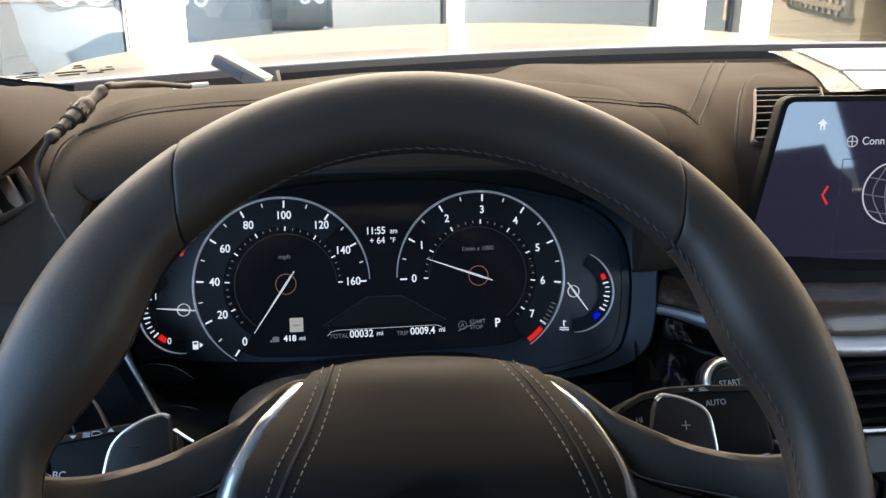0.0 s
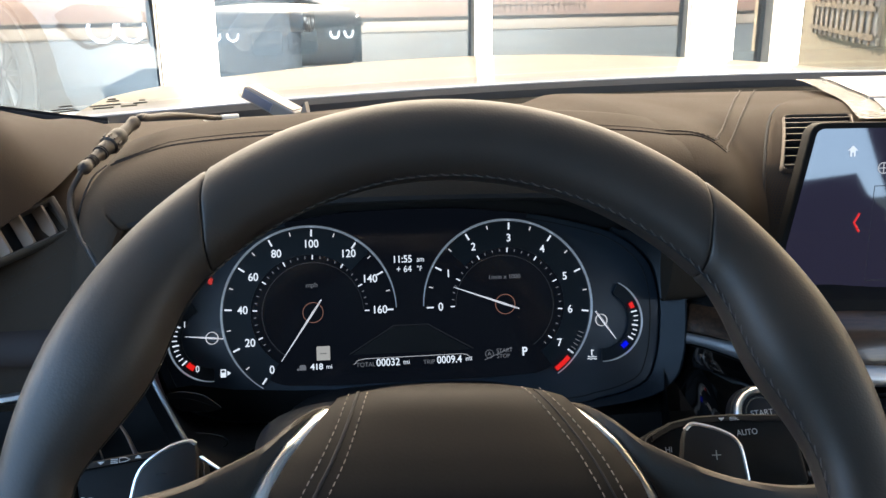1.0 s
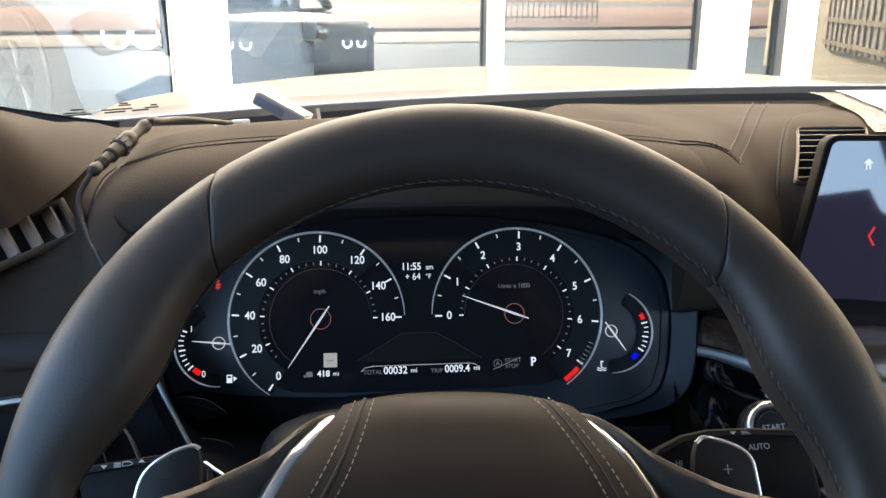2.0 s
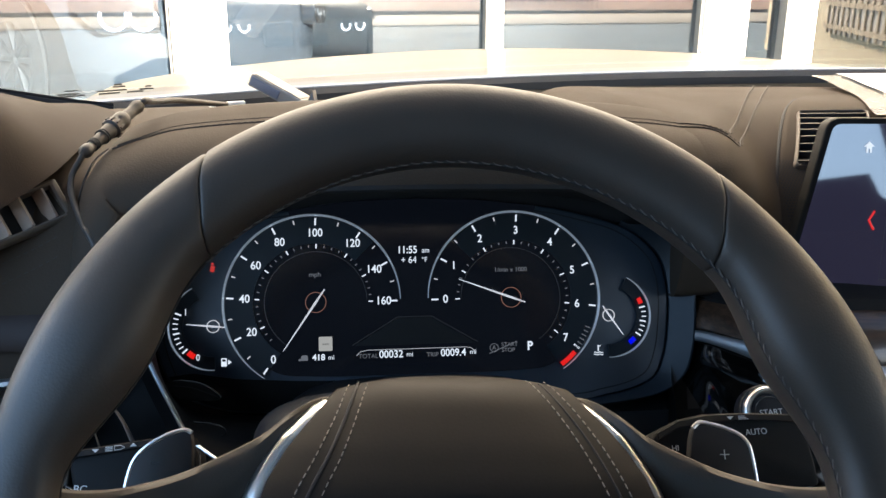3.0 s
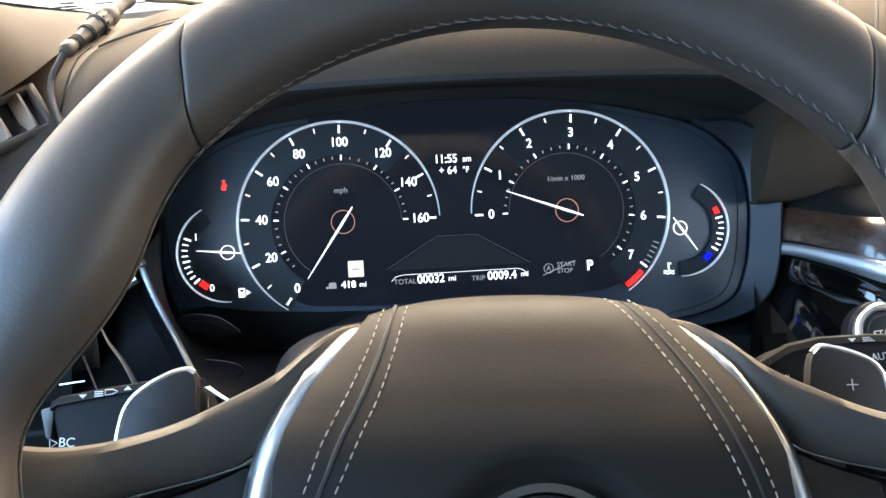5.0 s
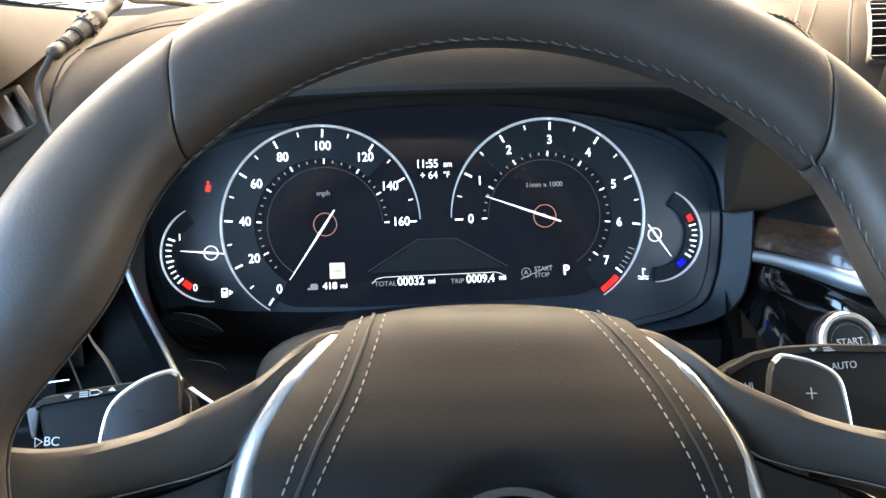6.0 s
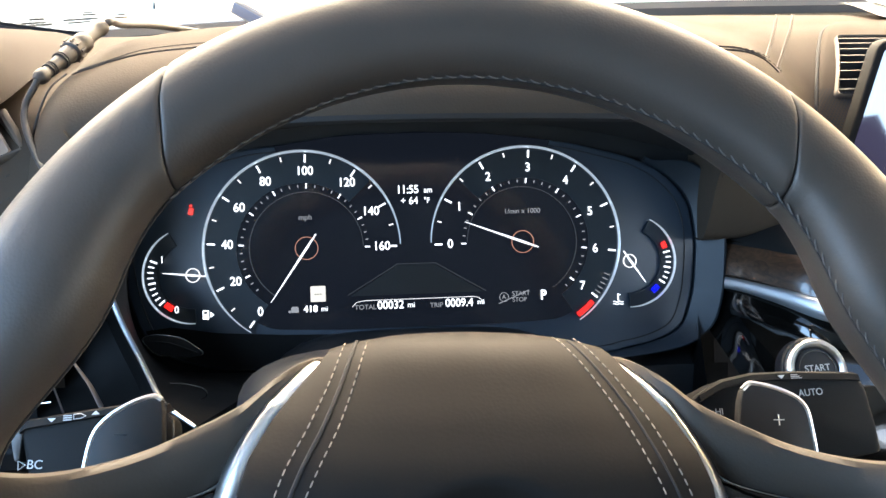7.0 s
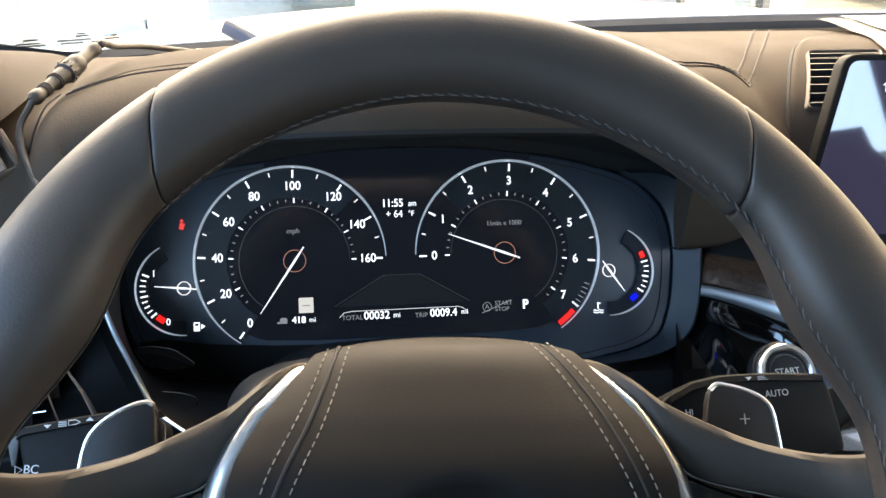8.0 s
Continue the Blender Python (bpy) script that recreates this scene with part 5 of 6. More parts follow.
STITCH_LINES = {
    -1: ([(-0.085, 0.060), (-0.045, 0.0775), (-0.02, 0.0775), (-0.0097, 0.0751), (-0.004, 0.0730), (0.0077, 0.0690), (0.0237, 0.0614), (0.041, 0.0545), (0.0575, 0.0496)],
         [(-0.085, 0.050), (-0.045, 0.068), (-0.02, 0.0675), (-0.010, 0.0648), (-0.0028, 0.0617), (0.0095, 0.0565), (0.0224, 0.0508), (0.0385, 0.0457), (0.0578, 0.0407)]),
    1: ([(-0.085, 0.060), (-0.045, 0.080), (-0.02, 0.0796), (-0.007, 0.0770), (0.0078, 0.0720), (0.0235, 0.0657), (0.0405, 0.0566), (0.0595, 0.0440)],
        [(-0.085, 0.050), (-0.045, 0.070), (-0.02, 0.0702), (-0.0065, 0.067), (0.0075, 0.0620), (0.025, 0.0550), (0.0425, 0.0460), (0.060, 0.0350)])}
rows = []
ys = [-0.085 + 0.1455 * j / 72 for j in range(73)]
for y in ys:
    sag = 0.0075 * smooth(0.015, 0.0605, y)
    end, h = y - sag, hub_half(y - sag)
    row = [(-h * 1.0, end, hub_z(h, end) - 0.03), (-h, end, hub_z(h, end) - 0.004)]
    for i in range(-32, 33):
        x = h * i / 32 * 0.99
        y = end + sag * (1 - (i / 32) ** 2)
        z = hub_z(x, y)
        z -= 0.008 * (1 - smooth(0.0308, 0.0415, math.hypot(x - 0.002, y + 0.0378)))
        row.append((x, y, z))
    row += [(h, end, hub_z(h, end) - 0.004), (h, end, hub_z(h, end) - 0.03)]
    rows.append(row)
last = rows[-1]
rows.append([(x * 0.985, y + 0.0025, z - 0.005) for x, y, z in last])
rows.append([(x * 0.97, y + 0.0035, z - 0.03) for x, y, z in last])
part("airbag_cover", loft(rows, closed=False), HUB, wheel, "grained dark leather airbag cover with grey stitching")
for s in (-1, 1):
    lines = [smooth_path([(s * x, y, 0) for y, x in tab[::-1]], 10) for tab in STITCH_LINES[s]]
    for path in lines:
        stitches("stitching", [(p.x, p.y, hub_z(p.x, p.y) + 0.0003) for p in path], 0.0026, 0.0013, 0.0003, THREAD, wheel, "grey stitched seam")
    middle = [(table([(q.y, q.x) for q in lines[0][::-1]], y) * 0.5 + table([(q.y, q.x) for q in lines[1][::-1]], y) * 0.5, y) for y in [0.058 - 0.14 * k / 60 for k in range(61)]]
    # Dark crease; the left is thickened for the shade in its groove
    part("seam", tube([(x, y, hub_z(x, y) - 0.0001) for x, y in middle], 0.0009 if s < 0 else 0.0006, 6), MATT, wheel, "dark creased seam")
EMBLEM = Matrix.Translation((0.002, -0.0378, 0.0))
emblem = part("emblem", shifted(disc(0.0275, -0.030, -0.0125, 0.0015), EMBLEM), PIANO, wheel, "round emblem, plain")
part("emblem_ring", shifted(ring_mesh(0.0274, 0.0302, -0.030, -0.0112, steps=56), EMBLEM), DARKCHROME, emblem, "grey metal ring")
part("emblem_inner_ring", shifted(ring_mesh(0.0165, 0.0178, -0.0130, -0.0121, steps=48), EMBLEM), CHROME, emblem)
for q in (60, 90, 120):
    part("emblem_bar", shifted(box(-0.0018, -0.0022, -0.0126, 0.0018, 0.0022, -0.0120, 0.0002), EMBLEM @ pose(0.0222 * math.cos(radians(q)), 0.0222 * math.sin(radians(q)), 0, 0, 0, q - 90)), CHROME, emblem)

# satin chrome blades beside the cover, leather spokes, switch panels
BLADE_OUT = [(0.0595, 0.0505), (0.0655, 0.0455), (0.0715, 0.0395), (0.0795, 0.0295), (0.087, 0.0175), (0.0925, 0.006), (0.0965, -0.006), (0.0985, -0.02), (0.096, -0.045), (0.085, -0.07)]
BLADE_IN = [(0.0575, 0.0490), (0.0605, 0.0435), (0.0675, 0.0365), (0.0745, 0.0265), (0.0805, 0.0155), (0.0855, 0.004), (0.0885, -0.007), (0.0895, -0.02), (0.0855, -0.045), (0.074, -0.07)]
for s in (-1, 1):
    a, b = smooth_path([(x, y, 0) for x, y in BLADE_OUT], 8), smooth_path([(x, y, 0) for x, y in BLADE_IN], 8)
    if s > 0:
        b = [q.lerp(p, 0.1) for p, q in zip(a, b)]
    else:
        a = [p + Vector((0.0026 * smooth(-0.02, 0.03, p.y), 0, 0)) for p in a]
    rings = []
    for p, q in zip(a, b):
        z = table([(-0.07, -0.034), (-0.02, -0.030), (0.006, -0.031), (0.03, -0.034), (0.045, -0.043), (0.051, -0.049)], q.y) + 0.0015
        rings.append([(s * (q.x - 0.008), q.y, z - 0.014), (s * (q.x - 0.006), q.y, z - 0.006), (s * (q.x - 0.002), q.y, z - 0.0012), (s * mix(q.x, p.x, 0.15), mix(q.y, p.y, 0.15), z + 0.0004), (s * mix(q.x, p.x, 0.55), mix(q.y, p.y, 0.55), z - 0.0006), (s * mix(q.x, p.x, 0.9), mix(q.y, p.y, 0.9), z - 0.003), (s * p.x, p.y, z - 0.006), (s * (p.x + 0.001), p.y, z - 0.02)])
    part("chrome_blade", loft(rings), CHROME, wheel, "satin chrome spoke blade", sharp=75)
    # leather spoke
    top = smooth_path([(0.050, 0.054, -0.066), (0.0625, 0.0525, -0.048), (0.074, 0.0445, -0.036), (0.088, 0.0325, -0.032), (0.104, 0.0235, -0.029), (0.122, 0.0150, -0.025), (0.14, 0.0095, -0.018), (0.154, 0.0075, -0.010), (0.168, 0.0085, -0.004)], 6)
    bot = smooth_path([(0.050, 0.034, -0.066), (0.068, 0.030, -0.048), (0.083, 0.018, -0.038), (0.095, 0.004, -0.035), (0.108, -0.0015, -0.033), (0.124, -0.0055, -0.03), (0.14, -0.010, -0.024), (0.154, -0.016, -0.014), (0.166, -0.024, -0.006)], 6)
    rings = []
    for p, q in zip(top, bot):
        m = (p + q) / 2
        rings.append([(s * x, y, z) for x, y, z in ((p.x, p.y - 0.002, p.z - 0.016), (p.x, p.y, p.z - 0.007), (p.x, p.y - 0.0015, p.z - 0.0025), (mix(p.x, q.x, 0.2), mix(p.y, q.y, 0.2), mix(p.z, q.z, 0.2) + 0.0005), (m.x, m.y, m.z + 0.002), (mix(p.x, q.x, 0.85), mix(p.y, q.y, 0.85), mix(p.z, q.z, 0.85)), (q.x, q.y, q.z - 0.003), (q.x, q.y, q.z - 0.016))])
    part("spoke", loft(rings), SPOKE, wheel, "leather-covered spoke")
    part("spoke_line", tube([(s * p.x, p.y - 0.0008, p.z - 0.0025) for p in bot if p.x > 0.09], 0.0007, 6), DARKCHROME, wheel, "thin bright line under the spoke")
    o = [(0.094, 0.003), (0.108, -0.0035), (0.124, -0.008), (0.14, -0.0125), (0.150, -0.020), (0.148, -0.045), (0.135, -0.06), (0.11, -0.062), (0.094, -0.055), (0.0975, -0.02)]
    part("switch_panel", shifted(slab([(s * x, y) for x, y in rounded([Vector(p) for p in o], 0.006, 3)], -0.056, -0.038, 0.002), Matrix.Identity(4)), PIANO, wheel, "piano-black switch panel")
    for k in range(2):
        part("switch", shifted(slab([(s * x, y) for x, y in rounded([(0.106 + 0.02 * k, -0.018 - 0.005 * k), (0.122 + 0.02 * k, -0.021 - 0.005 * k), (0.120 + 0.018 * k, -0.034), (0.106 + 0.018 * k, -0.034)], 0.003, 3)], -0.04, -0.0355, 0.0012), Matrix.Identity(4)), PLASTIC, wheel)

# shift paddles
for s in (-1, 1):
    if s > 0:
        o = [(0.1215, 0.004), (0.1217, 0.026), (0.1235, 0.036), (0.1252, 0.0408), (0.1285, 0.0434), (0.1325, 0.0432), (0.141, 0.0411), (0.1490, 0.0375), (0.1525, 0.0340), (0.1540, 0.0300), (0.1548, 0.022), (0.1553, 0.0138), (0.1556, 0.0)]
    else:
        o = [(0.1235, 0.0), (0.1243, 0.022), (0.1250, 0.0335), (0.1262, 0.0382), (0.1290, 0.0396), (0.1335, 0.0388), (0.1390, 0.0366), (0.1450, 0.0330), (0.1490, 0.0296), (0.1520, 0.0255), (0.1538, 0.0200), (0.1552, 0.0095), (0.1556, 0.0)]
    paddle = part("shift_paddle", slab([(s * x, y) for x, y in o], -0.081, -0.0755, 0.0010), PADDLE, wheel, "slate grey shift paddle with a chrome edge")
    edge = smooth_path([(s * x, y, -0.0765) for x, y in o[3:]], 4)
    part("chrome_edge", tube(edge, 0.0013, 8, 1.0), CHROME, paddle, "bright chrome edge")
    if s > 0:
        part("plus_mark", box(0.1376, 0.0273, -0.0756, 0.1424, 0.0277, -0.0752), WHITE_INK, paddle)
        part("plus_mark", box(0.1398, 0.0251, -0.0756, 0.1402, 0.0299, -0.0752), WHITE_INK, paddle)
    else:
        part("minus_mark", box(-0.1440, 0.0238, -0.0756, -0.1392, 0.0242, -0.0752), DARKCHROME, paddle)

# ---- the two stalks behind the wheel ----
STALKS = pose(0.002, 0.3156, 0.8794, 53.65)
lights = thing("indicator_stalk", STALKS, "black light and indicator stalk with white symbols", "stalk")
o = [(-0.1905, 0.0375), (-0.187, 0.0395), (-0.172, 0.0415), (-0.150, 0.0420), (-0.127, 0.0405), (-0.1245, 0.036), (-0.124, 0.004), (-0.16, 0.0095), (-0.185, 0.0135)]
part("body", slab(rounded(o, 0.003, 3), -0.118, -0.100, 0.003), STALK, lights)
part("end_cap", slab(rounded([(-0.1945, 0.035), (-0.1885, 0.0365), (-0.1895, 0.0225), (-0.1915, 0.0225)], 0.001, 3), -0.116, -0.1005, 0.001), COWLGREY, lights, "grey end button")
lettering("print", "BC", 0.0054, lights, WHITE_INK, -0.1825, 0.0206, -0.0996, -4)
part("print_arrow", tube([(-0.1893, 0.0188, -0.0997), (-0.1895, 0.0226, -0.0997), (-0.1864, 0.0208, -0.0997)], 0.0003, 5, loop=True), WHITE_INK, lights)
part("print_arrow", tube([(-0.1556, 0.0185, -0.0997), (-0.1585, 0.0205, -0.0997), (-0.1556, 0.0225, -0.0997)], 0.0003, 5), WHITE_INK, lights)
part("top_face", loft([[(x, y - 0.0045, -0.1005), (x, y - 0.004, -0.0985), (x, y - 0.001, -0.0992), (x, y + 0.0002, -0.1035), (x, y - 0.002, -0.116)] for x, y in ((-0.1895, 0.0385), (-0.187, 0.0402), (-0.17, 0.0424), (-0.153, 0.0444), (-0.135, 0.0455), (-0.1275, 0.0445))]), STALK, lights, "chamfered upper face")
part("end_line", tube([(-0.1272, 0.0396, -0.0995), (-0.1247, 0.0363, -0.0995), (-0.1244, 0.029, -0.0995), (-0.1244, 0.016, -0.0995)], 0.0005, 6), DARKCHROME, lights)
for x, k in ((-0.1762, -1), (-0.1576, 1)):
    part("print_arrow", shifted(slab([(-0.0017, -0.0005), (0.0017, -0.0005), (0, 0.0012)] if k > 0 else [(-0.0017, 0.0008), (0, -0.0009), (0.0017, 0.0008)], 0, 0.0002), Matrix.Translation((x, 0.0392 + 0.11 * (x + 0.1762), -0.0984))), WHITE_INK, lights, clean=False)
part("print_lamp", tube([(-0.167, 0.0392, -0.0984), (-0.1640, 0.0394, -0.0984), (-0.1618, 0.0404, -0.0984), (-0.1640, 0.0415, -0.0984), (-0.167, 0.0413, -0.0984)], 0.00022, 5, loop=True), WHITE_INK, lights)
for k in range(3):
    part("print_bar", box(-0.1714, 0.0388 + 0.0009 * k, -0.0985, -0.1678, 0.0392 + 0.0009 * k, -0.0983), WHITE_INK, lights, clean=False)

wiper = thing("wiper_stalk", STALKS, "black wiper stalk printed AUTO in white", "stalk")
o = [(0.108, 0.030), (0.115, 0.0375), (0.128, 0.0432), (0.143, 0.0455), (0.165, 0.0457), (0.1955, 0.0440), (0.1985, 0.036), (0.2005, 0.018), (0.201, 0.006), (0.175, 0.003), (0.12, 0.0), (0.095, 0.0)]
part("body", slab(rounded(o, 0.0025, 3), -0.122, -0.100, 0.002), STALK, wiper)
part("top_face", loft([[(x, y - 0.0045, -0.1005), (x, y - 0.004, -0.0988), (x, y - 0.001, -0.0994), (x, y + 0.0003, -0.1035), (x, y - 0.002, -0.119)] for x, y in ((0.116, 0.0375), (0.128, 0.0432), (0.143, 0.0457), (0.165, 0.0458), (0.190, 0.0443), (0.1955, 0.0437))]), STALK, wiper, "chamfered upper face")
lettering("print", "AUTO", 0.0046, wiper, WHITE_INK, 0.1705, 0.0351, -0.0997, 2, wide=0.95)
lettering("print", "HI", 0.0042, wiper, WHITE_INK, 0.1245, 0.0282, -0.0997, 0)
part("print_arrow", slab([(0.155, 0.0438), (0.1585, 0.0438), (0.1567, 0.0421)], -0.0990, -0.0986), WHITE_INK, wiper, clean=False)
for k in range(3):
    part("print_bar", box(0.1615, 0.0420 + 0.0008 * k, -0.0990, 0.1668 - 0.001 * k, 0.0423 + 0.0008 * k, -0.0986), WHITE_INK, wiper, clean=False)


# ---- the centre screen ----
SCREENPOSE = pose(0.43, 0.602, 0.915, 82, 0, -3)
screen = thing("centre_display", SCREENPOSE, "free-standing glossy centre display in a black bezel", "display")
o = rounded([(-0.1595, -0.0727), (0.1615, -0.0727), (0.145, 0.073), (-0.128, 0.073)], 0.01, 6)
part("bezel", slab(o, -0.012, 0.0, 0.002), STALK, screen, "satin black bezel")
o2 = rounded([(-0.1552, -0.069), (0.1572, -0.069), (0.141, 0.0685), (-0.124, 0.0685)], 0.006, 5)
glass = part("glass", slab(o2, -0.001, 0.0006), SCREEN, screen, "dark violet glass")
ZS = 0.0008
home = part("home_icon", slab([(-0.0985, 0.0475), (-0.0985, 0.0520), (-0.1005, 0.0520), (-0.0965, 0.0558), (-0.0925, 0.0520), (-0.0945, 0.0520), (-0.0945, 0.0475), (-0.0958, 0.0475), (-0.0958, 0.0505), (-0.0972, 0.0505), (-0.0972, 0.0475)], ZS, ZS + 0.0003), LIT_WHITE, glass, "white home pictogram", clean=False)
part("back_arrow", tube([(-0.0885, 0.0045, ZS), (-0.0925, -0.0025, ZS), (-0.0885, -0.0095, ZS)], 0.0009, 6), LIT_RED, glass, "red back arrow")
globe = part("globe_icon", shifted(ring_mesh(0.0038, 0.0044, 0, 0.0003, steps=28), Matrix.Translation((-0.072, 0.0385, ZS))), LIT_SOFT, glass, clean=False)
part("bar", box(-0.076, 0.0382, ZS, -0.068, 0.0388, ZS + 0.0003), LIT_SOFT, globe, clean=False)
part("bar", box(-0.0723, 0.0345, ZS, -0.0717, 0.0425, ZS + 0.0003), LIT_SOFT, globe, clean=False)
lettering("caption", "Conn", 0.0085, glass, LIT_SOFT, -0.0640, 0.0385, ZS, align="LEFT", wide=0.95)
part("frame_line", tube([(0.12, 0.025, ZS), (-0.078, 0.025, ZS), (-0.0815, -0.0475, ZS), (0.12, -0.0475, ZS)], 0.0003, 5), LIT_DIM, glass)
big = part("globe_picture", shifted(ring_mesh(0.0235, 0.0245, 0, 0.0003, steps=48), Matrix.Translation((-0.036, -0.002, ZS))), LIT_SOFT, glass, "grey globe drawing", clean=False)
for k in (-0.013, 0.0, 0.013):
    h = math.sqrt(0.024 ** 2 - k * k)
    part("parallel", tube([(-0.036 - h, -0.002 + k, ZS), (-0.036, -0.002 + k - 0.004, ZS), (-0.036 + h, -0.002 + k, ZS)], 0.0004, 5), LIT_GREY, big)
for k in (-0.016, -0.006, 0.006, 0.016):
    part("meridian", tube(smooth_path([(-0.036 + k * 0.3, 0.0215, ZS), (-0.036 + k, -0.002, ZS), (-0.036 + k * 0.3, -0.0255, ZS)], 5), 0.0004, 5), LIT_GREY, big)
for i in range(5):
    part("foot_mark", box(-0.076 + 0.008 * i, -0.0665, ZS, -0.071 + 0.008 * i, -0.0650, ZS + 0.0003), LIT_GREY, glass, clean=False)
part("stand", box(-0.1, -0.085, -0.05, 0.1, -0.06, -0.012, 0.004), PLASTIC, screen, "black screen foot")

# ---- loose things on the dashboard ----
cable = thing("wired_sensor", pose(0, 0, 0), "black cable with an inline screw connector lying over the dashboard", "cable")
c1, c2 = Vector((-0.1995, 0.6680, 0.9921)), Vector((-0.2197, 0.6014, 0.9712))
axis = (c1 - c2)


def along(t):
    return c2 + axis * t


prof = [(-0.05, 0.0032), (-0.02, 0.0062), (0.0, 0.0072), (0.06, 0.0072), (0.09, 0.0056), (0.2, 0.0058), (0.27, 0.0066), (0.36, 0.0078), (0.40, 0.0086), (0.47, 0.0086)]
part("plug", tube([along(t) for t, r in prof], lambda u: 0.62 * prof[min(len(prof) - 1, round(u * (len(prof) - 1)))][1], 18), RUBBER, cable, "ribbed rubber plug")
prof2 = [(0.46, 0.0090), (0.475, 0.0112), (0.56, 0.0112), (0.575, 0.0096), (0.60, 0.0096), (0.615, 0.0104), (0.70, 0.0102), (0.72, 0.0086)]
part("screw_collar", tube([along(t) for t, r in prof2], lambda u: 0.62 * prof2[min(len(prof2) - 1, round(u * (len(prof2) - 1)))][1], 12), RUBBER, cable, "ridged screw collar")
prof3 = [(0.72, 0.0072), (0.84, 0.0066), (0.92, 0.0066), (0.94, 0.0076), (1.0, 0.0078), (1.03, 0.0068), (1.05, 0.004)]
part("socket", tube([along(t) for t, r in prof3], lambda u: 0.62 * prof3[min(len(prof3) - 1, round(u * (len(prof3) - 1)))][1], 18), RUBBER, cable, "rubber socket")
for t in (0.13, 0.155, 0.18, 0.31, 0.335):
    part("rib", tube([along(t - 0.006), along(t + 0.006)], 0.0043 if t < 0.3 else 0.0054, 18), MATT, cable)
for k in range(10):
    q = 2 * math.pi * k / 10
    u = axis.normalized().orthogonal().normalized()
    v = axis.normalized().cross(u)
    n = u * math.cos(q) + v * math.sin(q)
    part("grip", tube([along(0.49) + n * 0.0070, along(0.55) + n * 0.0070], 0.0008, 6), RUBBER, cable)
part("lead", tube(smooth_path([along(1.03), along(1.12) + Vector((0.002, 0, 0.0005)), (-0.2011, 0.7300, 0.9873), (-0.1954, 0.8000, 0.9791), (-0.1696, 0.8850, 0.9636)], 8), 0.0027, 10), RUBBER, cable)
part("lead", tube(smooth_path([along(-0.03), (-0.2227, 0.5970, 0.9659), (-0.2267, 0.5920, 0.9580), (-0.2259, 0.5840, 0.9496), (-0.2211, 0.5740, 0.9407), (-0.2136, 0.5620, 0.9315), (-0.2049, 0.5500, 0.9230), (-0.172, 0.52, 0.87)], 8), 0.0020, 10), RUBBER, cable)
part("tag", tube([(-0.1685, 0.886, 0.9635), (-0.1534, 0.896, 0.9630)], 0.0034, 10), PAPER, cable, "white paper tag")
part("tag", shifted(box(-0.006, -0.004, 0, 0.006, 0.004, 0.001, 0.0003), pose(-0.1778, 0.876, 0.9630, 0, 0, 20)), PAPER, cable, "white paper tag")

tracker = thing("windscreen_sensor", pose(-0.13, 1.0, 0.955, 0, 25, -24), "slim grey plastic sensor box at the foot of the windscreen", "sensor")
part("body", shifted(slab(rounded([(-0.034, -0.014), (0.034, -0.014), (0.034, 0.014), (-0.034, 0.014)], 0.004, 3), 0, 0.014, 0.003), pose(0, 0, 0.002)), SENSORGREY, tracker)
part("lid", shifted(box(-0.030, -0.012, 0, 0.030, 0.012, 0.0012, 0.0005), pose(0, 0, 0.0158)), SENSORGREY, tracker)
# Blue reflection on the side face, painted as a thin strip
part("panel", box(-0.031, -0.0152, 0.004, 0.006, -0.0138, 0.0135, 0.0004), SENSOR_SHEEN, tracker, "bluish sheen on the side face, painted as a strip")
part("bracket", loft([[(0.036, -0.006, 0), (0.058, -0.006, 0), (0.037, -0.006, 0.03)], [(0.036, 0.002, 0), (0.058, 0.002, 0), (0.037, 0.002, 0.03)]]), SENSORGREY, tracker, "triangular bracket")

sheet = thing("paper_booklet", pose(0, 0, 0), "white paper booklet in a clear sleeve on the dashboard", "booklet")
edge0, edge1 = Vector((0.503, 1.028, 0)), Vector((0.397, 0.712, 0))


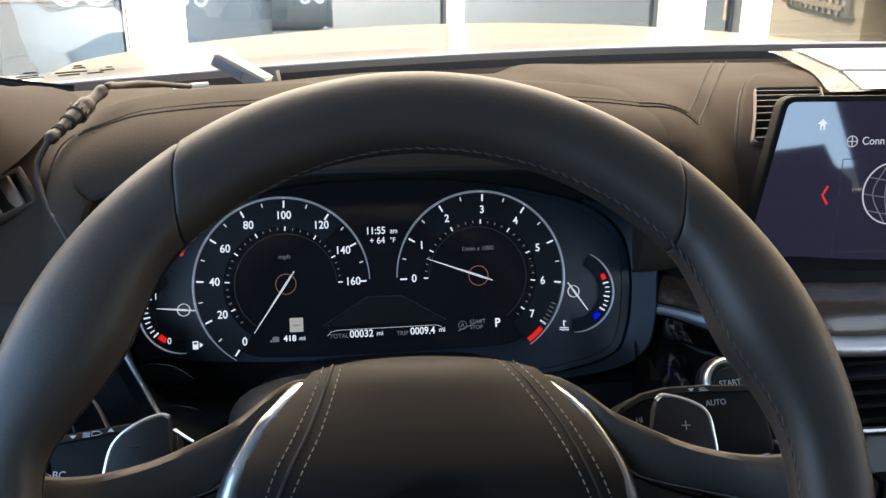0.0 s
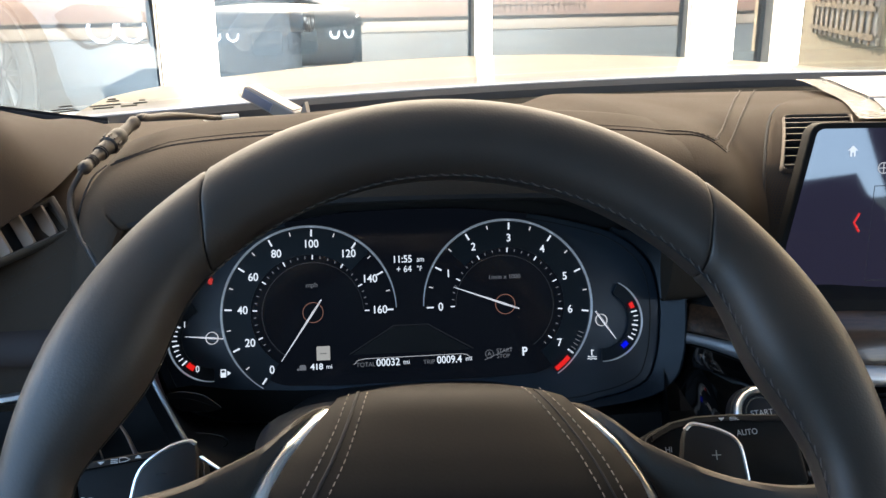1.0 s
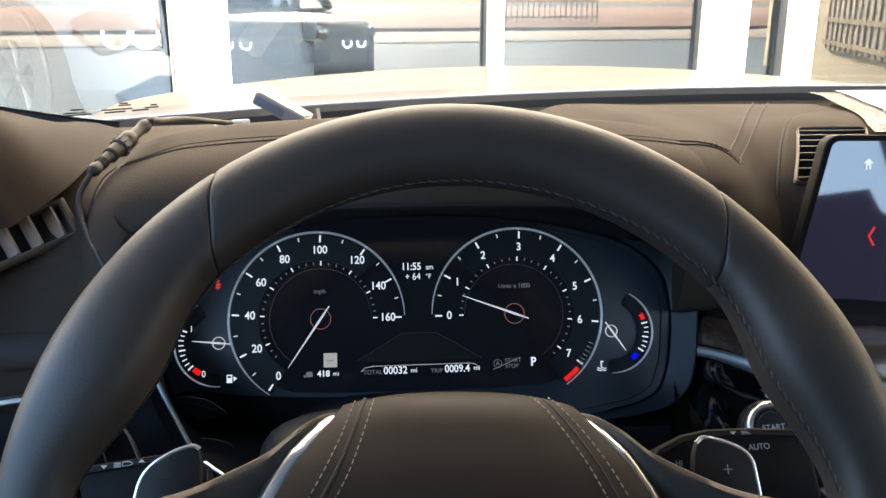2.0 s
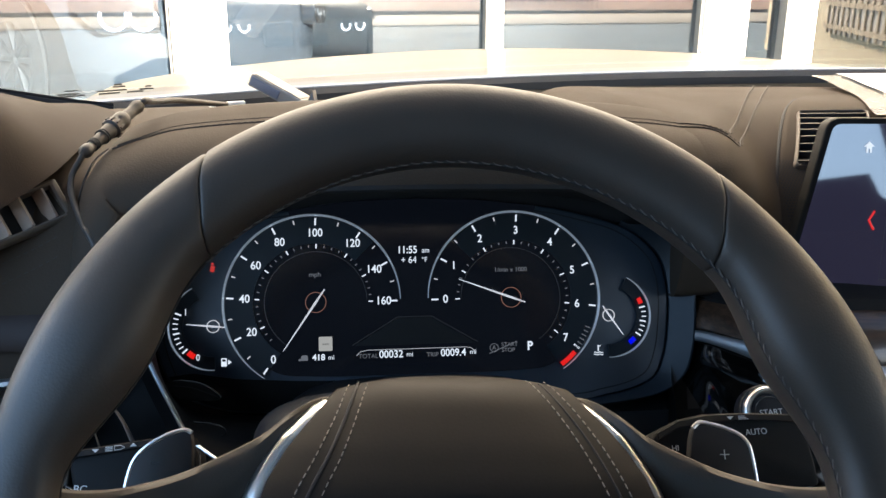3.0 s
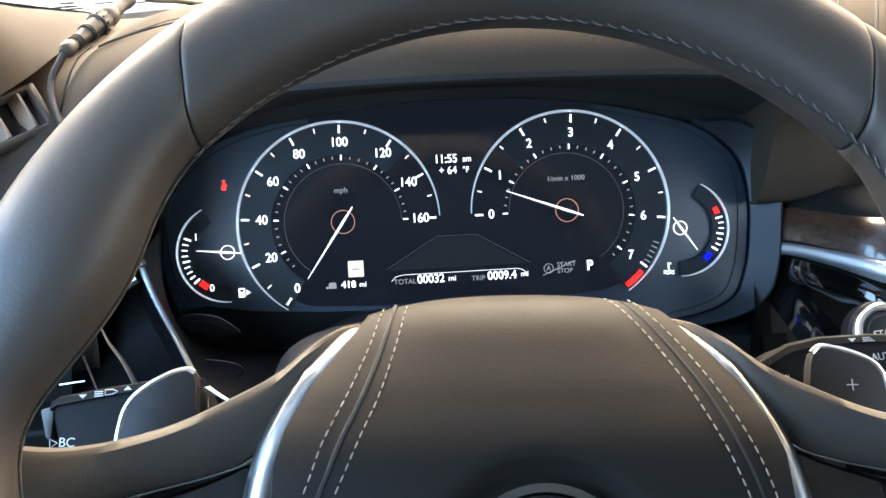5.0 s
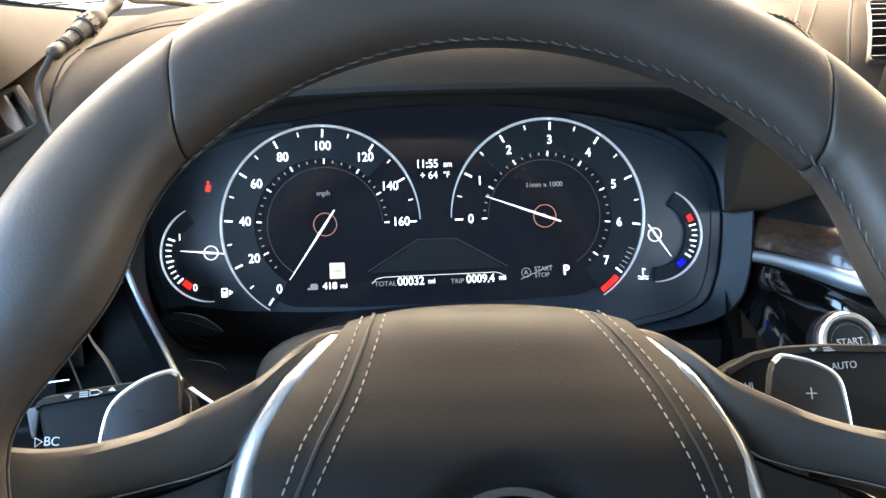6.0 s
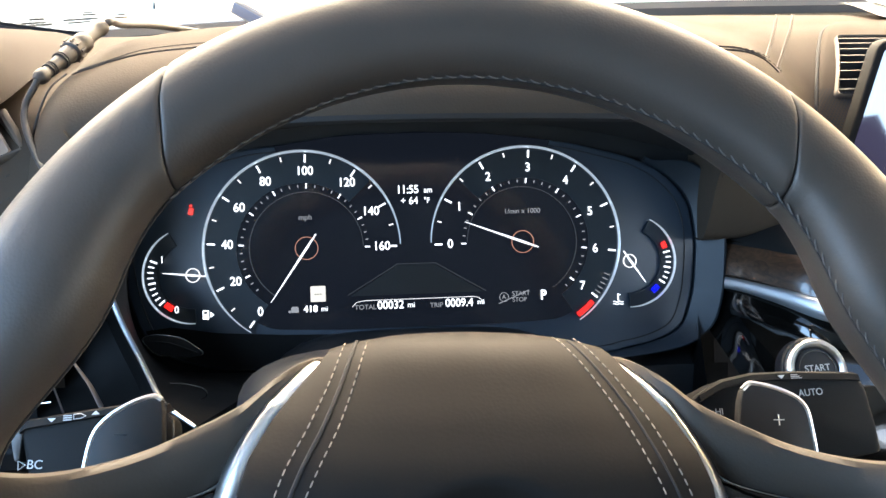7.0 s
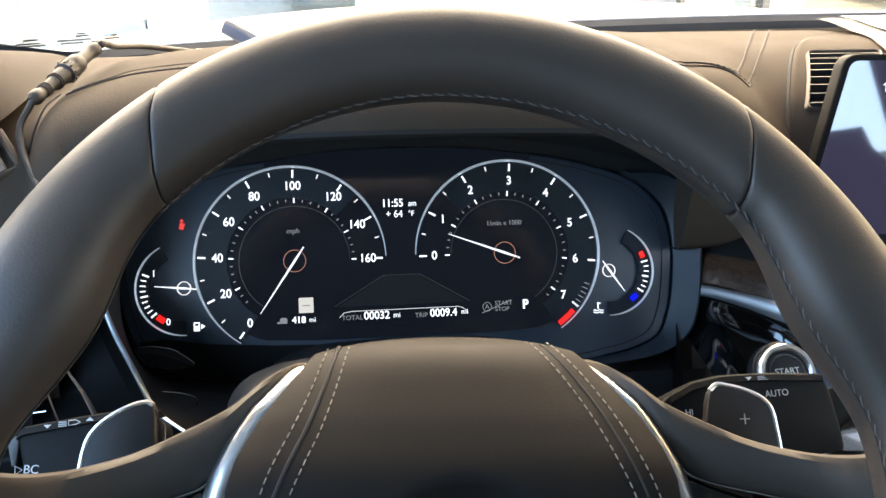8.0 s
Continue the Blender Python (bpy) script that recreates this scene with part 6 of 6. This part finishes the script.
def sheet_row(w0, w1, lift):
    rows = []
    for k in range(13):
        p = edge0.lerp(edge1, k / 12) + Vector((0.012 * math.sin(math.pi * k / 12), 0, 0))
        rows.append([(p.x + w, p.y - 0.03 * w, 0.9752 + lift + 0.0008 * math.sin(9 * w + k)) for w in np.linspace(w0, w1, 10)])
    return loft(rows, closed=False)


part("sleeve", sheet_row(0.0, 0.34, 0.0), SLEEVE, sheet, "clear plastic sleeve edge")
part("page", sheet_row(0.03, 0.33, 0.0022), PAPER, sheet, "blank white page")
part("fold", tube([(0.47, 0.82, 0.9785), (0.73, 0.807, 0.9785)], 0.0018, 6), SLEEVE, sheet)

# the printed stamp in the corner of the windscreen, unreadable
stamp = thing("glass_stamp", pose(0, 0, 0), "small black printed stamp low on the windscreen", "print")


def glass_point(x, up):
    yb, zb = base_line(x)
    t = up / 0.9
    return Vector((x, mix(yb + 0.012, 0.37 - 0.12 * (x - CX) ** 2, t) - 0.003, mix(zb + 0.012, 1.43, t) + 0.03 * math.sin(math.pi * t)))


random.seed(5)
for x, up, w in ((-0.352, 0.008, 0.02), (-0.348, 0.014, 0.012), (-0.35, 0.004, 0.024), (-0.315, 0.004, 0.02), (-0.312, 0.009, 0.03), (-0.303, 0.016, 0.012), (-0.303, 0.020, 0.008), (-0.29, 0.004, 0.016), (-0.278, 0.008, 0.014), (-0.275, 0.013, 0.006)):
    a, b = glass_point(x - w / 2, up), glass_point(x + w / 2, up)
    part("bar", tube([a, b], 0.0008, 4), BLACK_INK, stamp)
frit = thing("glass_frit", pose(0, 0, 0), "black ceramic edge of the windscreen with fine teeth", "print")
edge = smooth_path([(-0.4202, 0.93, 0.9735), (-0.3988, 0.93, 0.9695), (-0.3772, 0.93, 0.9662), (-0.3554, 0.93, 0.9625), (-0.3335, 0.93, 0.9592), (-0.3114, 0.93, 0.9563), (-0.2891, 0.93, 0.9537)], 12)
part("band", tube(edge, 0.0035, 6), BLACK_INK, frit)
bm = bmesh.new()
for a, b in zip(edge, edge[1:]):
    for k in (0.0, 0.34, 0.67):
        p = a.lerp(b, k)
        add_tube(bm, [p, p + Vector((0, 0.001, 0.0062))], lambda t: 0.0009 * (1 - 0.7 * t), 4)
tagged(part("teeth", bm, BLACK_INK, frit, clean=False), kind="stuff")
